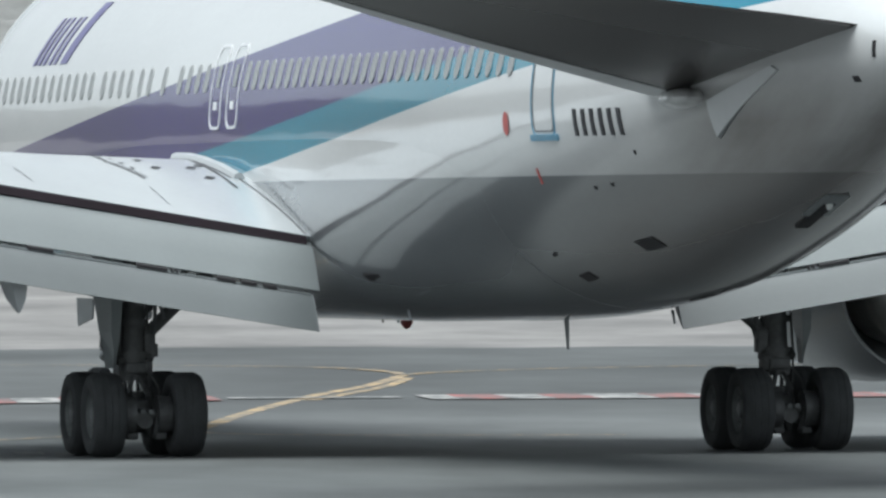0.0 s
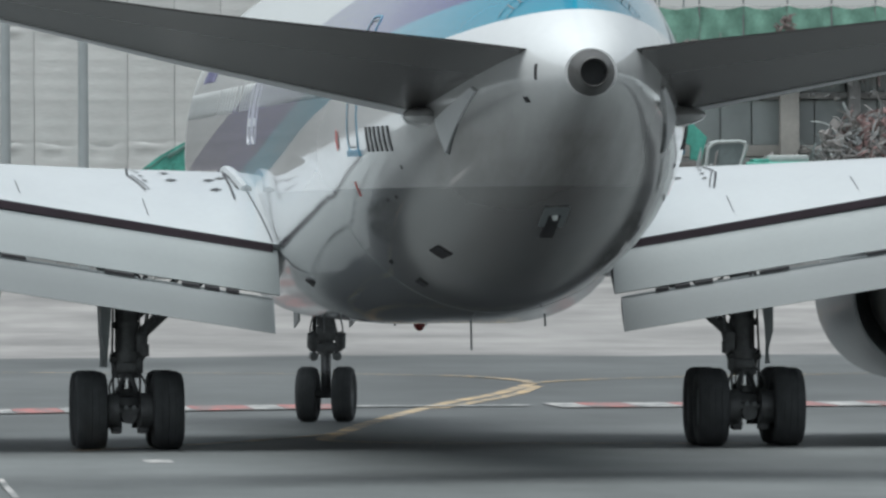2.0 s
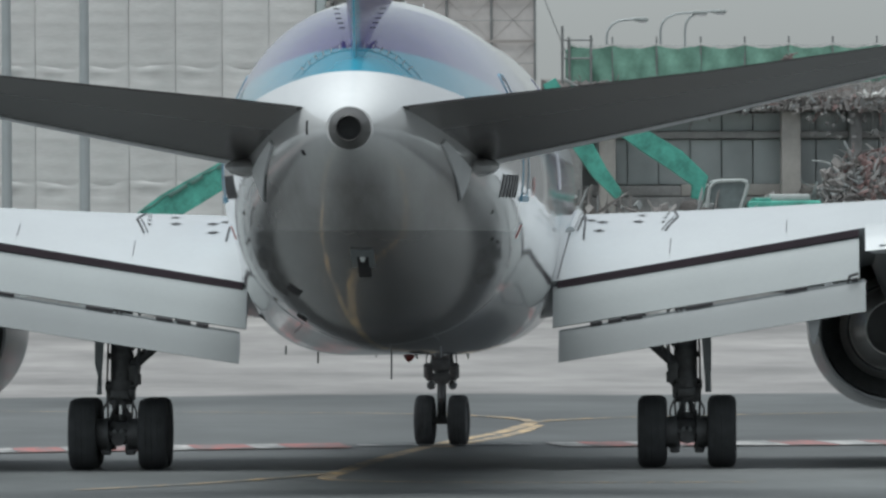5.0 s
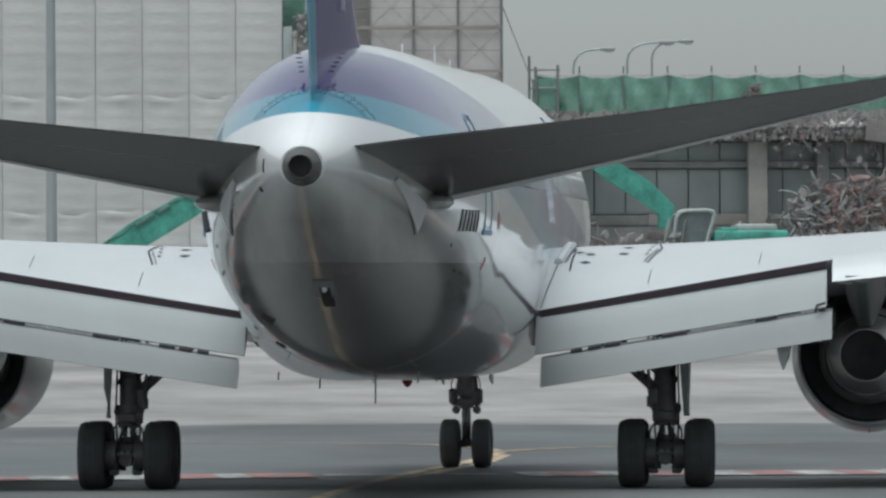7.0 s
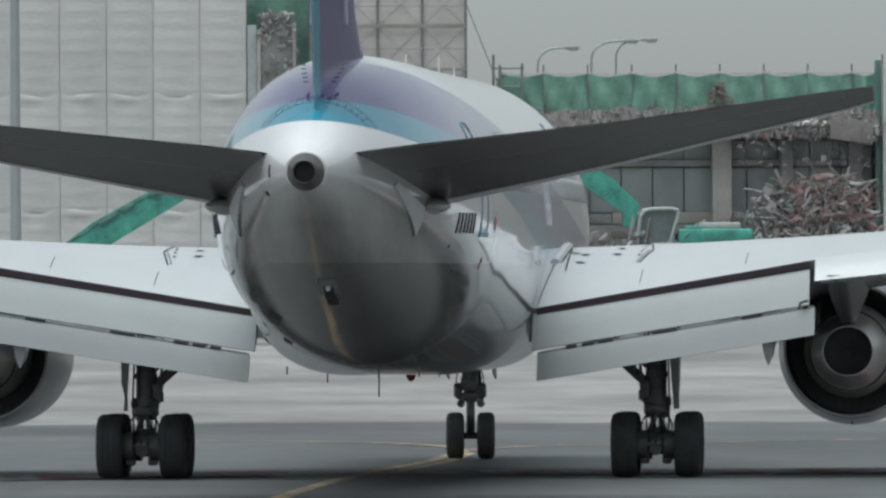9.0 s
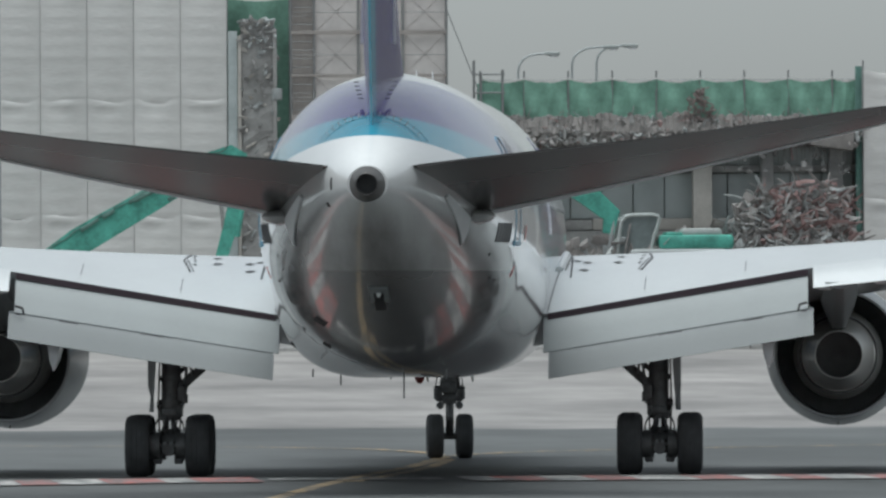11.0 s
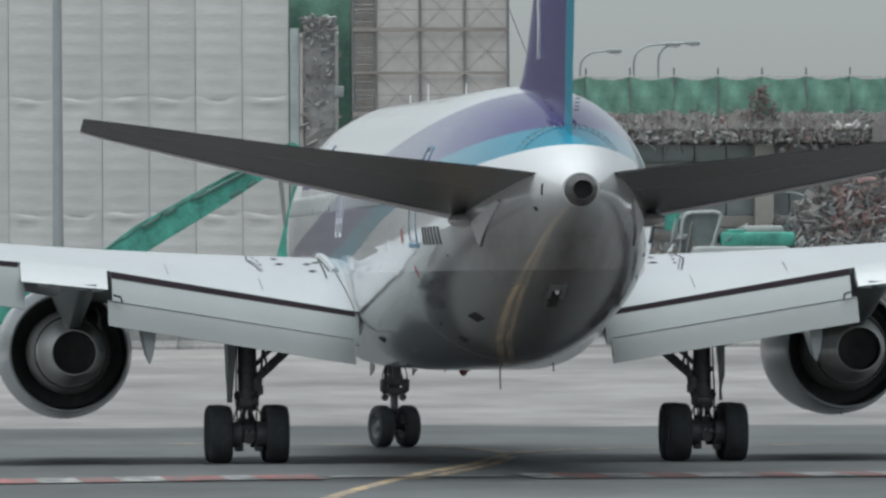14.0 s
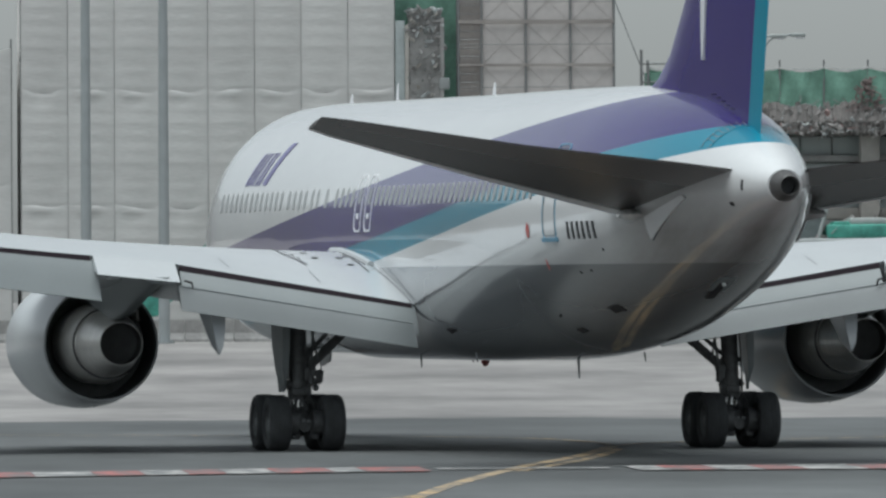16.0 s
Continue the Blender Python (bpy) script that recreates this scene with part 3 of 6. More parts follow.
def build_engine(side):
    c = (side * 8.06, -0.9, 2.24)
    cowl = part("engine_cowl", turned([(9.6, 1.12), (9.85, 1.2), (9.8, 1.28), (9.1, 1.37), (7.7, 1.40), (6.5, 1.36), (5.5, 1.27), (5.2, 1.235), (5.2, 1.19), (5.7, 1.19), (7.1, 1.16), (8.5, 1.16), (9.6, 1.12)], 56, None, "Y", c), M_WHITE, plane, "white engine fan cowl")
    part("bypass_duct", turned([(5.5, 1.185), (6.6, 1.155), (6.75, 0.5)], 48, None, "Y", c), M_RIM, cowl)
    core = part("engine_core", turned([(6.8, 0.8), (6.2, 0.86), (5.3, 0.87), (5.25, 0.86), (5.2, 0.84), (4.4, 0.74), (4.36, 0.73), (4.33, 0.69), (3.3, 0.54), (2.75, 0.455), (2.75, 0.446), (3.4, 0.44), (4.4, 0.46)], 52, None, "Y", c), M_STEEL, plane, "bare metal core nozzle")
    part("nozzle_hole", turned([(2.78, 0.437), (3.35, 0.436), (3.5, 0.0)], 36, None, "Y", c), M_SOOT, core)
    part("seam_ring", turned([(4.40, 0.74), (4.40, 0.755), (4.35, 0.755), (4.35, 0.71)], 48, None, "Y", c), M_SOOT, core)
    fan = bmesh.new()
    turned([(9.3, 0.0), (9.0, 0.3), (8.8, 1.15)], 40, fan, "Y", c)
    part("fan_face", fan, M_SOOT, cowl)
    # drain mast below
    part("drain_mast", rod(bmesh.new(), (c[0], 5.3, 0.99), (c[0], 5.2, 0.86), 0.02, 0.01, 8), M_GEAR, cowl)
    # pylon and its pointed rear fairing
    sec = []
    for y, w, top, low in ((9.0, 0.03, 3.75, 3.6), (7.6, 0.2, 4.0, 3.4), (5.4, 0.26, 3.7, 3.0), (3.6, 0.27, 3.65, 2.95), (2.0, 0.24, 3.75, 2.95), (0.4, 0.16, 3.7, 3.1), (-1.2, 0.03, 3.62, 3.45)):
        sec.append([(c[0] + w * a, y, (top if b > 0 else low)) for a, b in ((1, 1), (-1, 1), (-0.75, -1), (0.75, -1))])
    pyl = part("pylon", loft(sec), M_GREYP, plane, "grey engine pylon")
    sec = []
    for y, w, top, low in ((4.2, 0.4, 3.5, 2.9), (2.4, 0.42, 3.62, 2.7), (1.0, 0.40, 3.64, 2.86), (-0.8, 0.35, 3.64, 3.2), (-2.3, 0.28, 3.62, 3.5)):
        sec.append([(c[0] + w * a, y, low + (top - low) * b) for a, b in ((1, 1), (-1, 1), (-0.72, 0.5), (-0.32, 0.05), (-0.2, 0), (0.2, 0), (0.32, 0.05), (0.72, 0.5))])
    part("pylon_fairing", loft(sec), M_GREYP, pyl, "grey wedge fairing behind the pylon")
    # strake-like heat shield beside the nozzle
    part("heat_shield", slab(7.45, 7.52, [(4.6, 3.15), (3.2, 2.95), (3.0, 2.7), (5.2, 2.8)], [(5.2, 3.2), (3.2, 3.0), (3.0, 2.75), (5.2, 2.85)], side, 1), M_STEEL, core)


WHEELS = []  # (object, x, y, z, steered)


def wheel_mesh(r, w):
    h = w / 2
    return turned([(-h * 0.8, r * 0.55), (-h * 0.98, r * 0.68), (-h, r * 0.80), (-h * 0.9, r * 0.92), (-h * 0.62, r * 0.99), (-h * 0.45, r), (-h * 0.42, r * 0.985), (-h * 0.38, r), (-h * 0.04, r * 1.0), (0, r * 0.985), (h * 0.04, r), (h * 0.38, r), (h * 0.42, r * 0.985), (h * 0.45, r), (h * 0.62, r * 0.99), (h * 0.9, r * 0.92), (h, r * 0.80), (h * 0.98, r * 0.68), (h * 0.8, r * 0.55)], 40, None, "X")


def hub_mesh(r, w):
    h = w / 2
    bm = turned([(-h * 0.82, r * 0.57), (-h * 0.6, r * 0.5), (-h * 0.35, r * 0.3), (-h * 0.75, r * 0.16), (-h * 0.8, 0.0)], 28, None, "X")
    turned([(h * 0.82, r * 0.57), (h * 0.6, r * 0.5), (h * 0.35, r * 0.3), (h * 0.75, r * 0.16), (h * 0.8, 0.0)], 28, bm, "X")
    for i in range(9):
        a = 2 * math.pi * i / 9
        for s in (-1, 1):
            rod(bm, (s * h * 0.36, r * 0.4 * math.cos(a), r * 0.4 * math.sin(a)), (s * h * 0.6, r * 0.4 * math.cos(a), r * 0.4 * math.sin(a)), 0.035, 0.03, 6)
    return bm


def wheel(x, y, r, w, steered):
    tyre = part("wheel", wheel_mesh(r, w), M_TYRE, plane, "black rubber tyre", at=pose(x, y, r))
    part("hub", hub_mesh(r, w), M_RIM, tyre)
    WHEELS.append((tyre, x, y, r, steered))


def build_main_gear(side):
    X = side * 4.65
    bm = bmesh.new()
    rod(bm, (X, 0.02, 1.39), (X - side * 0.02, 0.25, 3.3), 0.17, 0.19, 20)
    rod(bm, (X, 0.0, 1.06), (X, 0.02, 1.38), 0.19, 0.22, 20)
    rod(bm, (X, 0.0, 0.62), (X, 0.0, 1.08), 0.11, 0.13, 18)
    box(bm, (X - 0.12 - 0.12 * side, -0.2, 1.12), (X + 0.12 - 0.12 * side, 0.1, 1.32), None, 0.03)
    leg = part("main_gear_leg", bm, M_GEAR, plane, "grey metal main landing gear leg")
    bm = bmesh.new()
    rod(bm, (X, -0.78, 0.50), (X, 0.78, 0.50), 0.115, 0.115, 16)
    for y in (-0.71, 0.71):
        rod(bm, (X - 0.62, y, 0.585), (X + 0.62, y, 0.585), 0.075, 0.075, 14)
        for s in (-1, 1):
            rod(bm, (X + s * 0.2, y, 0.585), (X + s * 0.35, y, 0.585), 0.22, 0.21, 18)
    for s in (-1, 1):
        rod(bm, (X + s * 0.10, 0.0, 0.92), (X + s * 0.17, -0.02, 0.52), 0.06, 0.075, 10)
    part("bogie_beam", bm, M_GEAR, leg)
    bm = bmesh.new()
    rod(bm, (X - side * 0.12, 0.0, 1.62), (X - side * 1.3, 0.3, 2.7), 0.09, 0.10, 12)
    box(bm, (X - side * 0.22 - 0.08, -0.12, 1.42), (X - side * 0.22 + 0.08, 0.08, 1.72), None, 0.03)
    rod(bm, (X - side * 0.15, 0.1, 1.95), (X - side * 1.0, 0.3, 2.75), 0.045, 0.045, 10)
    part("side_brace", bm, M_GEAR, leg)
    for s in (-1, 1):
        bm = bmesh.new()
        rod(bm, (X + s * 0.05, -0.2, 1.1), (X + s * 0.13, -0.3, 0.86), 0.03, 0.035, 8)
        rod(bm, (X + s * 0.13, -0.3, 0.86), (X + s * 0.2, -0.15, 0.62), 0.035, 0.035, 8)
        part("torsion_link", bm, M_GEAR, leg)
    for s, y0, y1 in ((-1, -0.2, -0.75), (1, -0.2, -0.75), (-1, 0.2, 0.75), (1, 0.2, 0.75)):
        bm = rod(bmesh.new(), (X + s * 0.2, y0, 0.42), (X + s * 0.2, y1, 0.38), 0.035, 0.035, 8)
        box(bm, (X + s * 0.12, y1 - 0.06, 0.30), (X + s * 0.3, y1 + 0.06, 0.42), None, 0.015)
        part("brake_rod", bm, M_GEAR, leg)
    for dx, r in ((0.2, 0.018), (-0.19, 0.016), (0.12, 0.014)):
        bm = rod(bmesh.new(), (X + side * dx, -0.12, 0.8), (X + side * dx * 1.1, -0.1, 1.35), r, r, 8)
        rod(bm, (X + side * dx * 1.1, -0.1, 1.35), (X + side * dx * 0.9, 0.1, 2.9), r, r, 8)
        part("hydraulic_hose", bm, M_SOOT, leg)
    bm = box(bmesh.new(), (X - 0.2, -0.34, 0.4), (X + 0.2, 0.34, 0.8), None, 0.1)
    for s in (-1, 1):
        rod(bm, (X + s * 0.16, -0.74, 0.585), (X + s * 0.36, -0.74, 0.585), 0.27, 0.25, 18)
    part("bogie_yoke", bm, M_GEAR, leg, "dark yoke and brake housings of the bogie")
    part("chrome_piston", rod(bmesh.new(), (X, 0.0, 0.9), (X, 0.0, 1.055), 0.134, 0.134, 20), M_CHROME, leg, "bright chrome piston")
    for s in (-1, 1):
        bm = box(bmesh.new(), (X + s * 0.15, -0.1, 1.27), (X + s * 0.25, 0.12, 1.43), None, 0.03)
        rod(bm, (X + s * 0.2, -0.16, 1.33), (X + s * 0.2, -0.1, 1.36), 0.05, 0.05, 10)
        part("leg_lug", bm, M_GEAR, leg)
        # pale studs put in for the two bright glints on the bogie
        part("glint_stud", rod(bmesh.new(), (X + s * 0.055, -0.93, 0.63), (X + s * 0.055, -0.86, 0.63), 0.035, 0.03, 10), M_RIM, leg, "pale stud that stands in for a glint on the bogie")
        bm = box(bmesh.new(), (X + s * 0.2 - 0.08, -0.9, 0.24), (X + s * 0.2 + 0.08, -0.62, 0.33), None, 0.03)
        rod(bm, (X + s * 0.17, -0.78, 0.3), (X + s * 0.24, -0.78, 0.55), 0.07, 0.1, 10)
        part("brake_foot", bm, M_SOOT, leg)
        bm, last = bmesh.new(), None
        for k in range(9):
            a = k / 8
            p = (X + s * (0.12 + 0.16 * math.sin(math.pi * a)), -0.25 - 0.3 * a, 1.2 - 0.6 * a)
            if last:
                rod(bm, last, p, 0.016, 0.016, 6)
            last = p
        part("brake_hose", bm, M_SOOT, leg)
    part("collar", turned([(1.36, 0.2), (1.36, 0.235), (1.45, 0.235), (1.45, 0.2)], 24, None, "Z", (X, 0.03, 0)), M_GEAR, leg)
    part("collar", turned([(1.8, 0.18), (1.8, 0.215), (1.9, 0.215), (1.9, 0.18)], 24, None, "Z", (X, 0.06, 0)), M_GEAR, leg)
    for a, b, r in (((0.28, 1.72), (0.36, 2.5), 0.03), ((0.42, 1.9), (0.3, 2.6), 0.025), ((0.24, 1.36), (0.3, 1.75), 0.045)):
        part("lock_link", rod(bmesh.new(), (X - side * a[0], -0.08, a[1]), (X - side * b[0], 0.1, b[1]), r, r, 8), M_RIM, leg)
    bm = turned([(-0.09, 0.0), (-0.09, 0.07), (0.09, 0.07), (0.09, 0.0)], 14, None, "Z", (X - side * 0.27, -0.06, 1.47))
    part("unlock_actuator", bm, M_GEAR, leg)
    part("valve_block", box(bmesh.new(), (X - 0.16, -0.27, 1.14), (X + 0.14, -0.15, 1.3), None, 0.03), M_GEAR, leg)
    # leg door on the outboard side, tapering to a point below
    rings = []
    for z, x0, x1, y0, y1 in ((3.0, 0.24, 0.40, 0.9, -0.45), (2.2, 0.24, 0.40, 0.75, -0.45), (1.72, 0.27, 0.40, 0.4, -0.42), (1.5, 0.29, 0.35, 0.2, -0.36), (1.22, 0.30, 0.325, 0.0, -0.2)):
        rings.append([(X + side * a, b, z) for a, b in ((x0 + 0.1, y0), (x1, y0), (x1, y1), (x0, y1))])
    part("gear_door", loft(rings), M_GREYP, plane, "grey pointed landing gear leg door", smooth=False)
    for dy in (0.71, -0.71):
        for dx in (-0.57, 0.57):
            wheel(X + dx, dy, 0.585, 0.47, False)


def build_nose_gear():
    y = 22.76
    bm = bmesh.new()
    rod(bm, (0, y, 0.5), (0, y + 0.02, 1.25), 0.085, 0.085, 16)
    rod(bm, (0, y + 0.02, 1.15), (0, y + 0.1, 2.3), 0.14, 0.15, 16)
    rod(bm, (-0.3, y, 0.47), (0.3, y, 0.47), 0.07, 0.07, 12)
    leg = part("nose_gear_leg", bm, M_GEAR, plane, "grey metal nose landing gear leg")
    bm = box(bmesh.new(), (-0.28, y - 0.16, 1.2), (0.28, y + 0.14, 1.34), None, 0.03)
    for s in (-1, 1):
        rod(bm, (s * 0.24, y - 0.1, 1.27), (s * 0.24, y - 0.2, 1.5), 0.09, 0.09, 12)
        rod(bm, (s * 0.2, y + 0.1, 1.4), (s * 0.1, y + 0.9, 2.1), 0.04, 0.04, 8)
    part("steering_collar", bm, M_GEAR, leg)
    for s in (-1, 1):
        bm = turned([(0, 0.0), (0, 0.06), (0.12, 0.085), (0.14, 0.08)], 16, None, "Y", (s * 0.2, y, 1.12))
        part("taxi_lamp", bm, M_RIM, leg, "round taxi lamp on the nose leg")
        bm, last = bmesh.new(), None
        for k in range(9):
            a = k / 8
            p = (s * (0.12 + 0.16 * math.sin(math.pi * a)), y - 0.15, 1.95 - 0.75 * a)
            if last:
                rod(bm, last, p, 0.014, 0.014, 6)
            last = p
        part("hydraulic_hose", bm, M_SOOT, leg)
    part("steering_block", box(bmesh.new(), (-0.18, y - 0.2, 1.38), (0.16, y - 0.05, 1.62), None, 0.04), M_GEAR, leg)
    bm = rod(bmesh.new(), (0, y - 0.12, 1.1), (0, y - 0.32, 0.85), 0.045, 0.045, 8)
    rod(bm, (0, y - 0.32, 0.85), (0, y - 0.08, 0.6), 0.045, 0.045, 8)
    part("torsion_link", bm, M_GEAR, leg)
    for s in (-1, 1):
        rings = [[(s * dx, y + a, b) for a, b in ((0.9, 2.05), (-0.4, 2.05), (-0.3, 1.72), (0.8, 1.6))] for dx in (0.46, 0.49)]
        part("nose_gear_door", loft(rings), M_GREYP, plane, smooth=False)
        wheel(s * 0.31, y, 0.47, 0.35, True)


def build_fuselage_details():
    # cabin windows: one shape, shared by all
    def window_meshes():
        ring = bmesh.new()
        def oval(hw, hh):
            pts = []
            r = hw * 0.85
            for cy, cz, a0 in ((hw - r, hh - r, 0), (-hw + r, hh - r, 90), (-hw + r, -hh + r, 180), (hw - r, -hh + r, 270)):
                for k in range(4):
                    a = radians(a0 + 30 * k)
                    pts.append((cy + r * math.cos(a), cz + r * math.sin(a)))
            return pts
        o, i = oval(0.135, 0.215), oval(0.108, 0.186)
        loft([[(0.012, p[0], p[1]) for p in o], [(-0.002, p[0], p[1]) for p in o], [(-0.003, p[0], p[1]) for p in i], [(0.0, p[0], p[1]) for p in i]], False, True, ring)
        pane = bmesh.new()
        pane.faces.new([pane.verts.new((-0.001, p[0], p[1])) for p in i])
        out = []
        for nm, bm, mat in (("window", ring, M_RING), ("pane", pane, M_PANE)):
            me = bpy.data.meshes.new(nm)
            bmesh.ops.recalc_face_normals(bm, faces=bm.faces)
            bm.to_mesh(me)
            bm.free()
            me.materials.append(mat)
            out.append(me)
        return out
    frame_me, pane_me = window_meshes()
    ys = [20.3 - 0.592 * k for k in range(13)] + [12.3 - 0.63 * k for k in range(4)] + [9.65, 9.0, 8.0] + [6.9 - 0.6 * k for k in range(4)]
    ys += [2.45 - 0.515 * k for k in range(30)]
    for side in (-1, 1):
        for y in ys:
            a, b = skin(y, 5.32, 0.0, side), skin(y, 5.42, 0.0, side)
            lean = math.degrees(math.atan2(abs(b.x) - abs(a.x), b.z - a.z))
            p = skin(y, 5.33, 0.003, side)
            m = Matrix.Translation(p) @ Matrix.Rotation(radians(-side * -lean), 4, "Y") @ Matrix.Rotation(0 if side < 0 else math.pi, 4, "Z")
            w = share("window", frame_me, plane, m)
            share("pane", pane_me, w, Matrix.Identity(4))
        # exits over the wing, outlined in white
        for y in (4.3, 3.2):
            ex = part("exit_outline", ring_patch(y - 0.36, y + 0.36, 4.58, 5.8, 0.042, 0.012, side, 0.16), M_OUT, plane, "white outline of an overwing exit")
            part("exit_window", patch(((y - 0.1, 5.18), (y + 0.1, 5.18), (y + 0.1, 5.5), (y - 0.1, 5.5)), 0.01, 0.01, (2, 4), side), M_PANE, ex)
            part("exit_sign", patch(((y - 0.12, 4.86), (y + 0.12, 4.86), (y + 0.12, 4.98), (y - 0.12, 4.98)), 0.012, 0.01, (2, 2), side), M_OUT, ex)
        # rear door, outlined in blue with a blue sill
        door = part("rear_door", ring_patch(-14.42, -13.5, 4.32, 6.2, 0.022, 0.012, side, 0.14), M_BLUEL, plane, "blue outline of the rear cabin door")
        part("door_sill", patch(((-13.44, 4.27), (-14.48, 4.27), (-14.48, 4.35), (-13.44, 4.35)), 0.03, 0.04, (5, 2), side), M_BLUEL, door)
        part("door_seal", ring_patch(-14.36, -13.56, 4.38, 6.14, 0.02, 0.008, side, 0.1), M_LINE, door)
        # red disc
        bm = bmesh.new()
        c = bm.verts.new(skin(-12.4, 4.5, 0.012, side))
        rim = [bm.verts.new(skin(-12.4 + 0.125 * math.cos(a), 4.5 + 0.155 * math.sin(a), 0.012, side)) for a in np.linspace(0, 2 * math.pi, 25)[:-1]]
        for i in range(24):
            bm.faces.new((c, rim[i], rim[(i + 1) % 24]))
        part("red_disc", bm, M_RED, plane, "red disc on the white side")
        # registration, as plain bars
        for k in range(6):
            y0 = -15.15 - 0.305 * k
            part("registration_bar", patch(((y0, 4.32), (y0 - 0.12, 4.32), (y0 - 0.12, 4.66), (y0, 4.66)), 0.012, 0.01, (3, 4), side), M_MARK, plane, "dark plain bar")
        # brand wordmark, as plain leaning shapes
        for y0, w in ((18.0, 0.2), (17.65, 0.18), (17.3, 0.2), (16.85, 0.18), (16.5, 0.2)):
            part("brand_shape", patch(((y0, 5.7), (y0 - w, 5.7), (y0 - w - 0.72, 6.42), (y0 - 0.78, 6.42)), 0.012, 0.01, (4, 8), side), M_BRAND, plane)
        part("brand_shape", patch(((16.0, 5.7), (15.5, 5.7), (14.35, 6.62), (14.85, 6.62)), 0.012, 0.01, (4, 8), side), M_BRAND, plane)
        # small hatches, vents and drains
        for y, z, dy, dz in ((-15.1, 3.66, 0.035, 0.02), (-15.7, 3.7, 0.035, 0.02), (-13.3, 3.82, 0.03, 0.1), (-16.9, 4.1, 0.025, 0.025)):
            part("drain_hole", patch(((y + dy, z - dz), (y - dy, z - dz), (y - dy, z + dz), (y + dy, z + dz)), 0.012, 0.01, (2, 2), side), M_DARK if z != 3.82 else M_RED, plane)
    for y, z, dy, dz in ((-23.05, 4.93, 0.06, 0.035), (-23.55, 5.28, 0.03, 0.10)):
        part("tail_slot", patch(((y + dy, z - dz), (y - dy, z - dz), (y - dy, z + dz), (y + dy, z + dz)), 0.012, 0.01, (2, 4), -1), M_DARK, plane)
    # dark vents under the belly
    for y, z, dy, dz, side in ((-12.0, 2.5, 0.24, 0.04, -1), (-15.1, 2.92, 0.3, 0.06, -1), (-11.85, 2.8, 0.08, 0.02, -1)):
        part("belly_vent", patch(((y + dy, z - dz), (y - dy, z), (y - dy, z + dz * 2), (y + dy, z + dz)), 0.014, 0.01, (4, 2), side), M_DARK, plane)
    bm = box(bmesh.new(), (-0.09, -0.3, -0.04), (0.09, 0.3, 0.04), None, 0.01)
    part("fairing_vent", bm, M_DARK, plane, at=pose(-2.09, -3.9, 2.5, 0, 38, 8))
    # recess with lamp under the tail
    hw, top, bot, mid = hull(-19.1)
    bm = box(bmesh.new(), (-0.095, -0.8, -0.02), (0.095, 0.55, 0.03), None, 0.02)
    rec = part("lamp_recess", bm, M_DARK, plane, "dark lamp recess under the tail", at=pose(0, -18.55, hull(-18.55)[2] - 0.005, -13.0))
    bm = box(bmesh.new(), (-0.17, -1.15, -0.012), (0.17, -0.1, 0.02), None, 0.02)
    part("recess_frame", bm, M_GREYP, rec, at=pose(0, 0, -0.004))
    part("tail_lamp", turned([(-0.05, 0.0), (-0.05, 0.03), (0.05, 0.06), (0.08, 0.03)], 14, None, "Z"), M_GLASS, rec, "clear tail lamp", at=pose(0, -0.75, -0.03))
    # antennas, drain masts and the beacon under the belly
    for x, y, h, w in ((0.0, -6.2, 0.42, 0.09), (-0.9, -1.0, 0.13, 0.05), (-0.5, 1.5, 0.12, 0.05), (0.35, 6, 0.15, 0.08), (-1.5, 2.5, 0.3, 0.07), (0.85, -8.6, 0.13, 0.05), (-1.75, -4.4, 0.1, 0.04)):
        z = 1.93 if abs(x) < 0.6 else 2.0
        rings = [[(x + a * 0.015, y + b * w * s + d, z - h * u) for a, b in ((1, 0), (0, 1.6), (-1, 0), (0, -1.6))] for u, s, d in ((-0.4, 1.2, 0.05), (0, 1, 0), (1, 0.5, -0.08))]
        part("blade_antenna", loft(rings), M_LINE, plane)
    bm = turned([(0, 0.09), (-0.06, 0.09), (-0.13, 0.05), (-0.15, 0.0)], 16, None, "Z")
    part("red_beacon", bm, M_RED, plane, "red beacon lamp under the belly", at=pose(0, 3.0, 1.86))
    for y, h in ((12.3, 0.38), (17.5, 0.2), (2.0, 0.25)):
        z = hull(y)[1]
        rings = [[(a * 0.015, y + b * 0.12 * s + d, z + h * u) for a, b in ((1, 0), (0, 1.6), (-1, 0), (0, -1.6))] for u, s, d in ((-0.1, 1.1, 0.02), (0, 1, 0), (1, 0.4, -0.12))]
        part("blade_antenna", loft(rings), M_OUT, plane)
    # walkway arc round the crown ahead of the tail cone
    for y in (-21.4, -21.75):
        bm = bmesh.new()
        hw, top, bot, mid = hull(y)
        rows = []
        for k in range(25):
            a = radians(38 + 104 * k / 24)
            for_y = [(hw * math.cos(a) * 1.004, yy, mid + (top - mid) * math.sin(a) * 1.0 + 0.012) for yy in (y, y - 0.025)]
            rows.append(for_y)
        part("crown_line", loft(rows, False, False, bm), M_LINE, plane)
    for k in range(15):
        a, bm = radians(48 + 6 * k), bmesh.new()
        rows = []
        for y in np.linspace(-21.4, -21.75, 5):
            hw, top, bot, mid = hull(y)
            rows.append([(hw * math.cos(b) * 1.004, y, mid + (top - mid) * math.sin(b) + 0.012) for b in (a - 0.006, a + 0.006)])
        part("crown_tick", loft(rows, False, False, bm), M_LINE, plane)


build_fuselage()
build_fairing()
for side in (-1, 1):
    build_wing(side)
    build_stabilizer(side)
    build_engine(side)
    build_main_gear(side)
build_fin()
build_nose_gear()
build_fuselage_details()

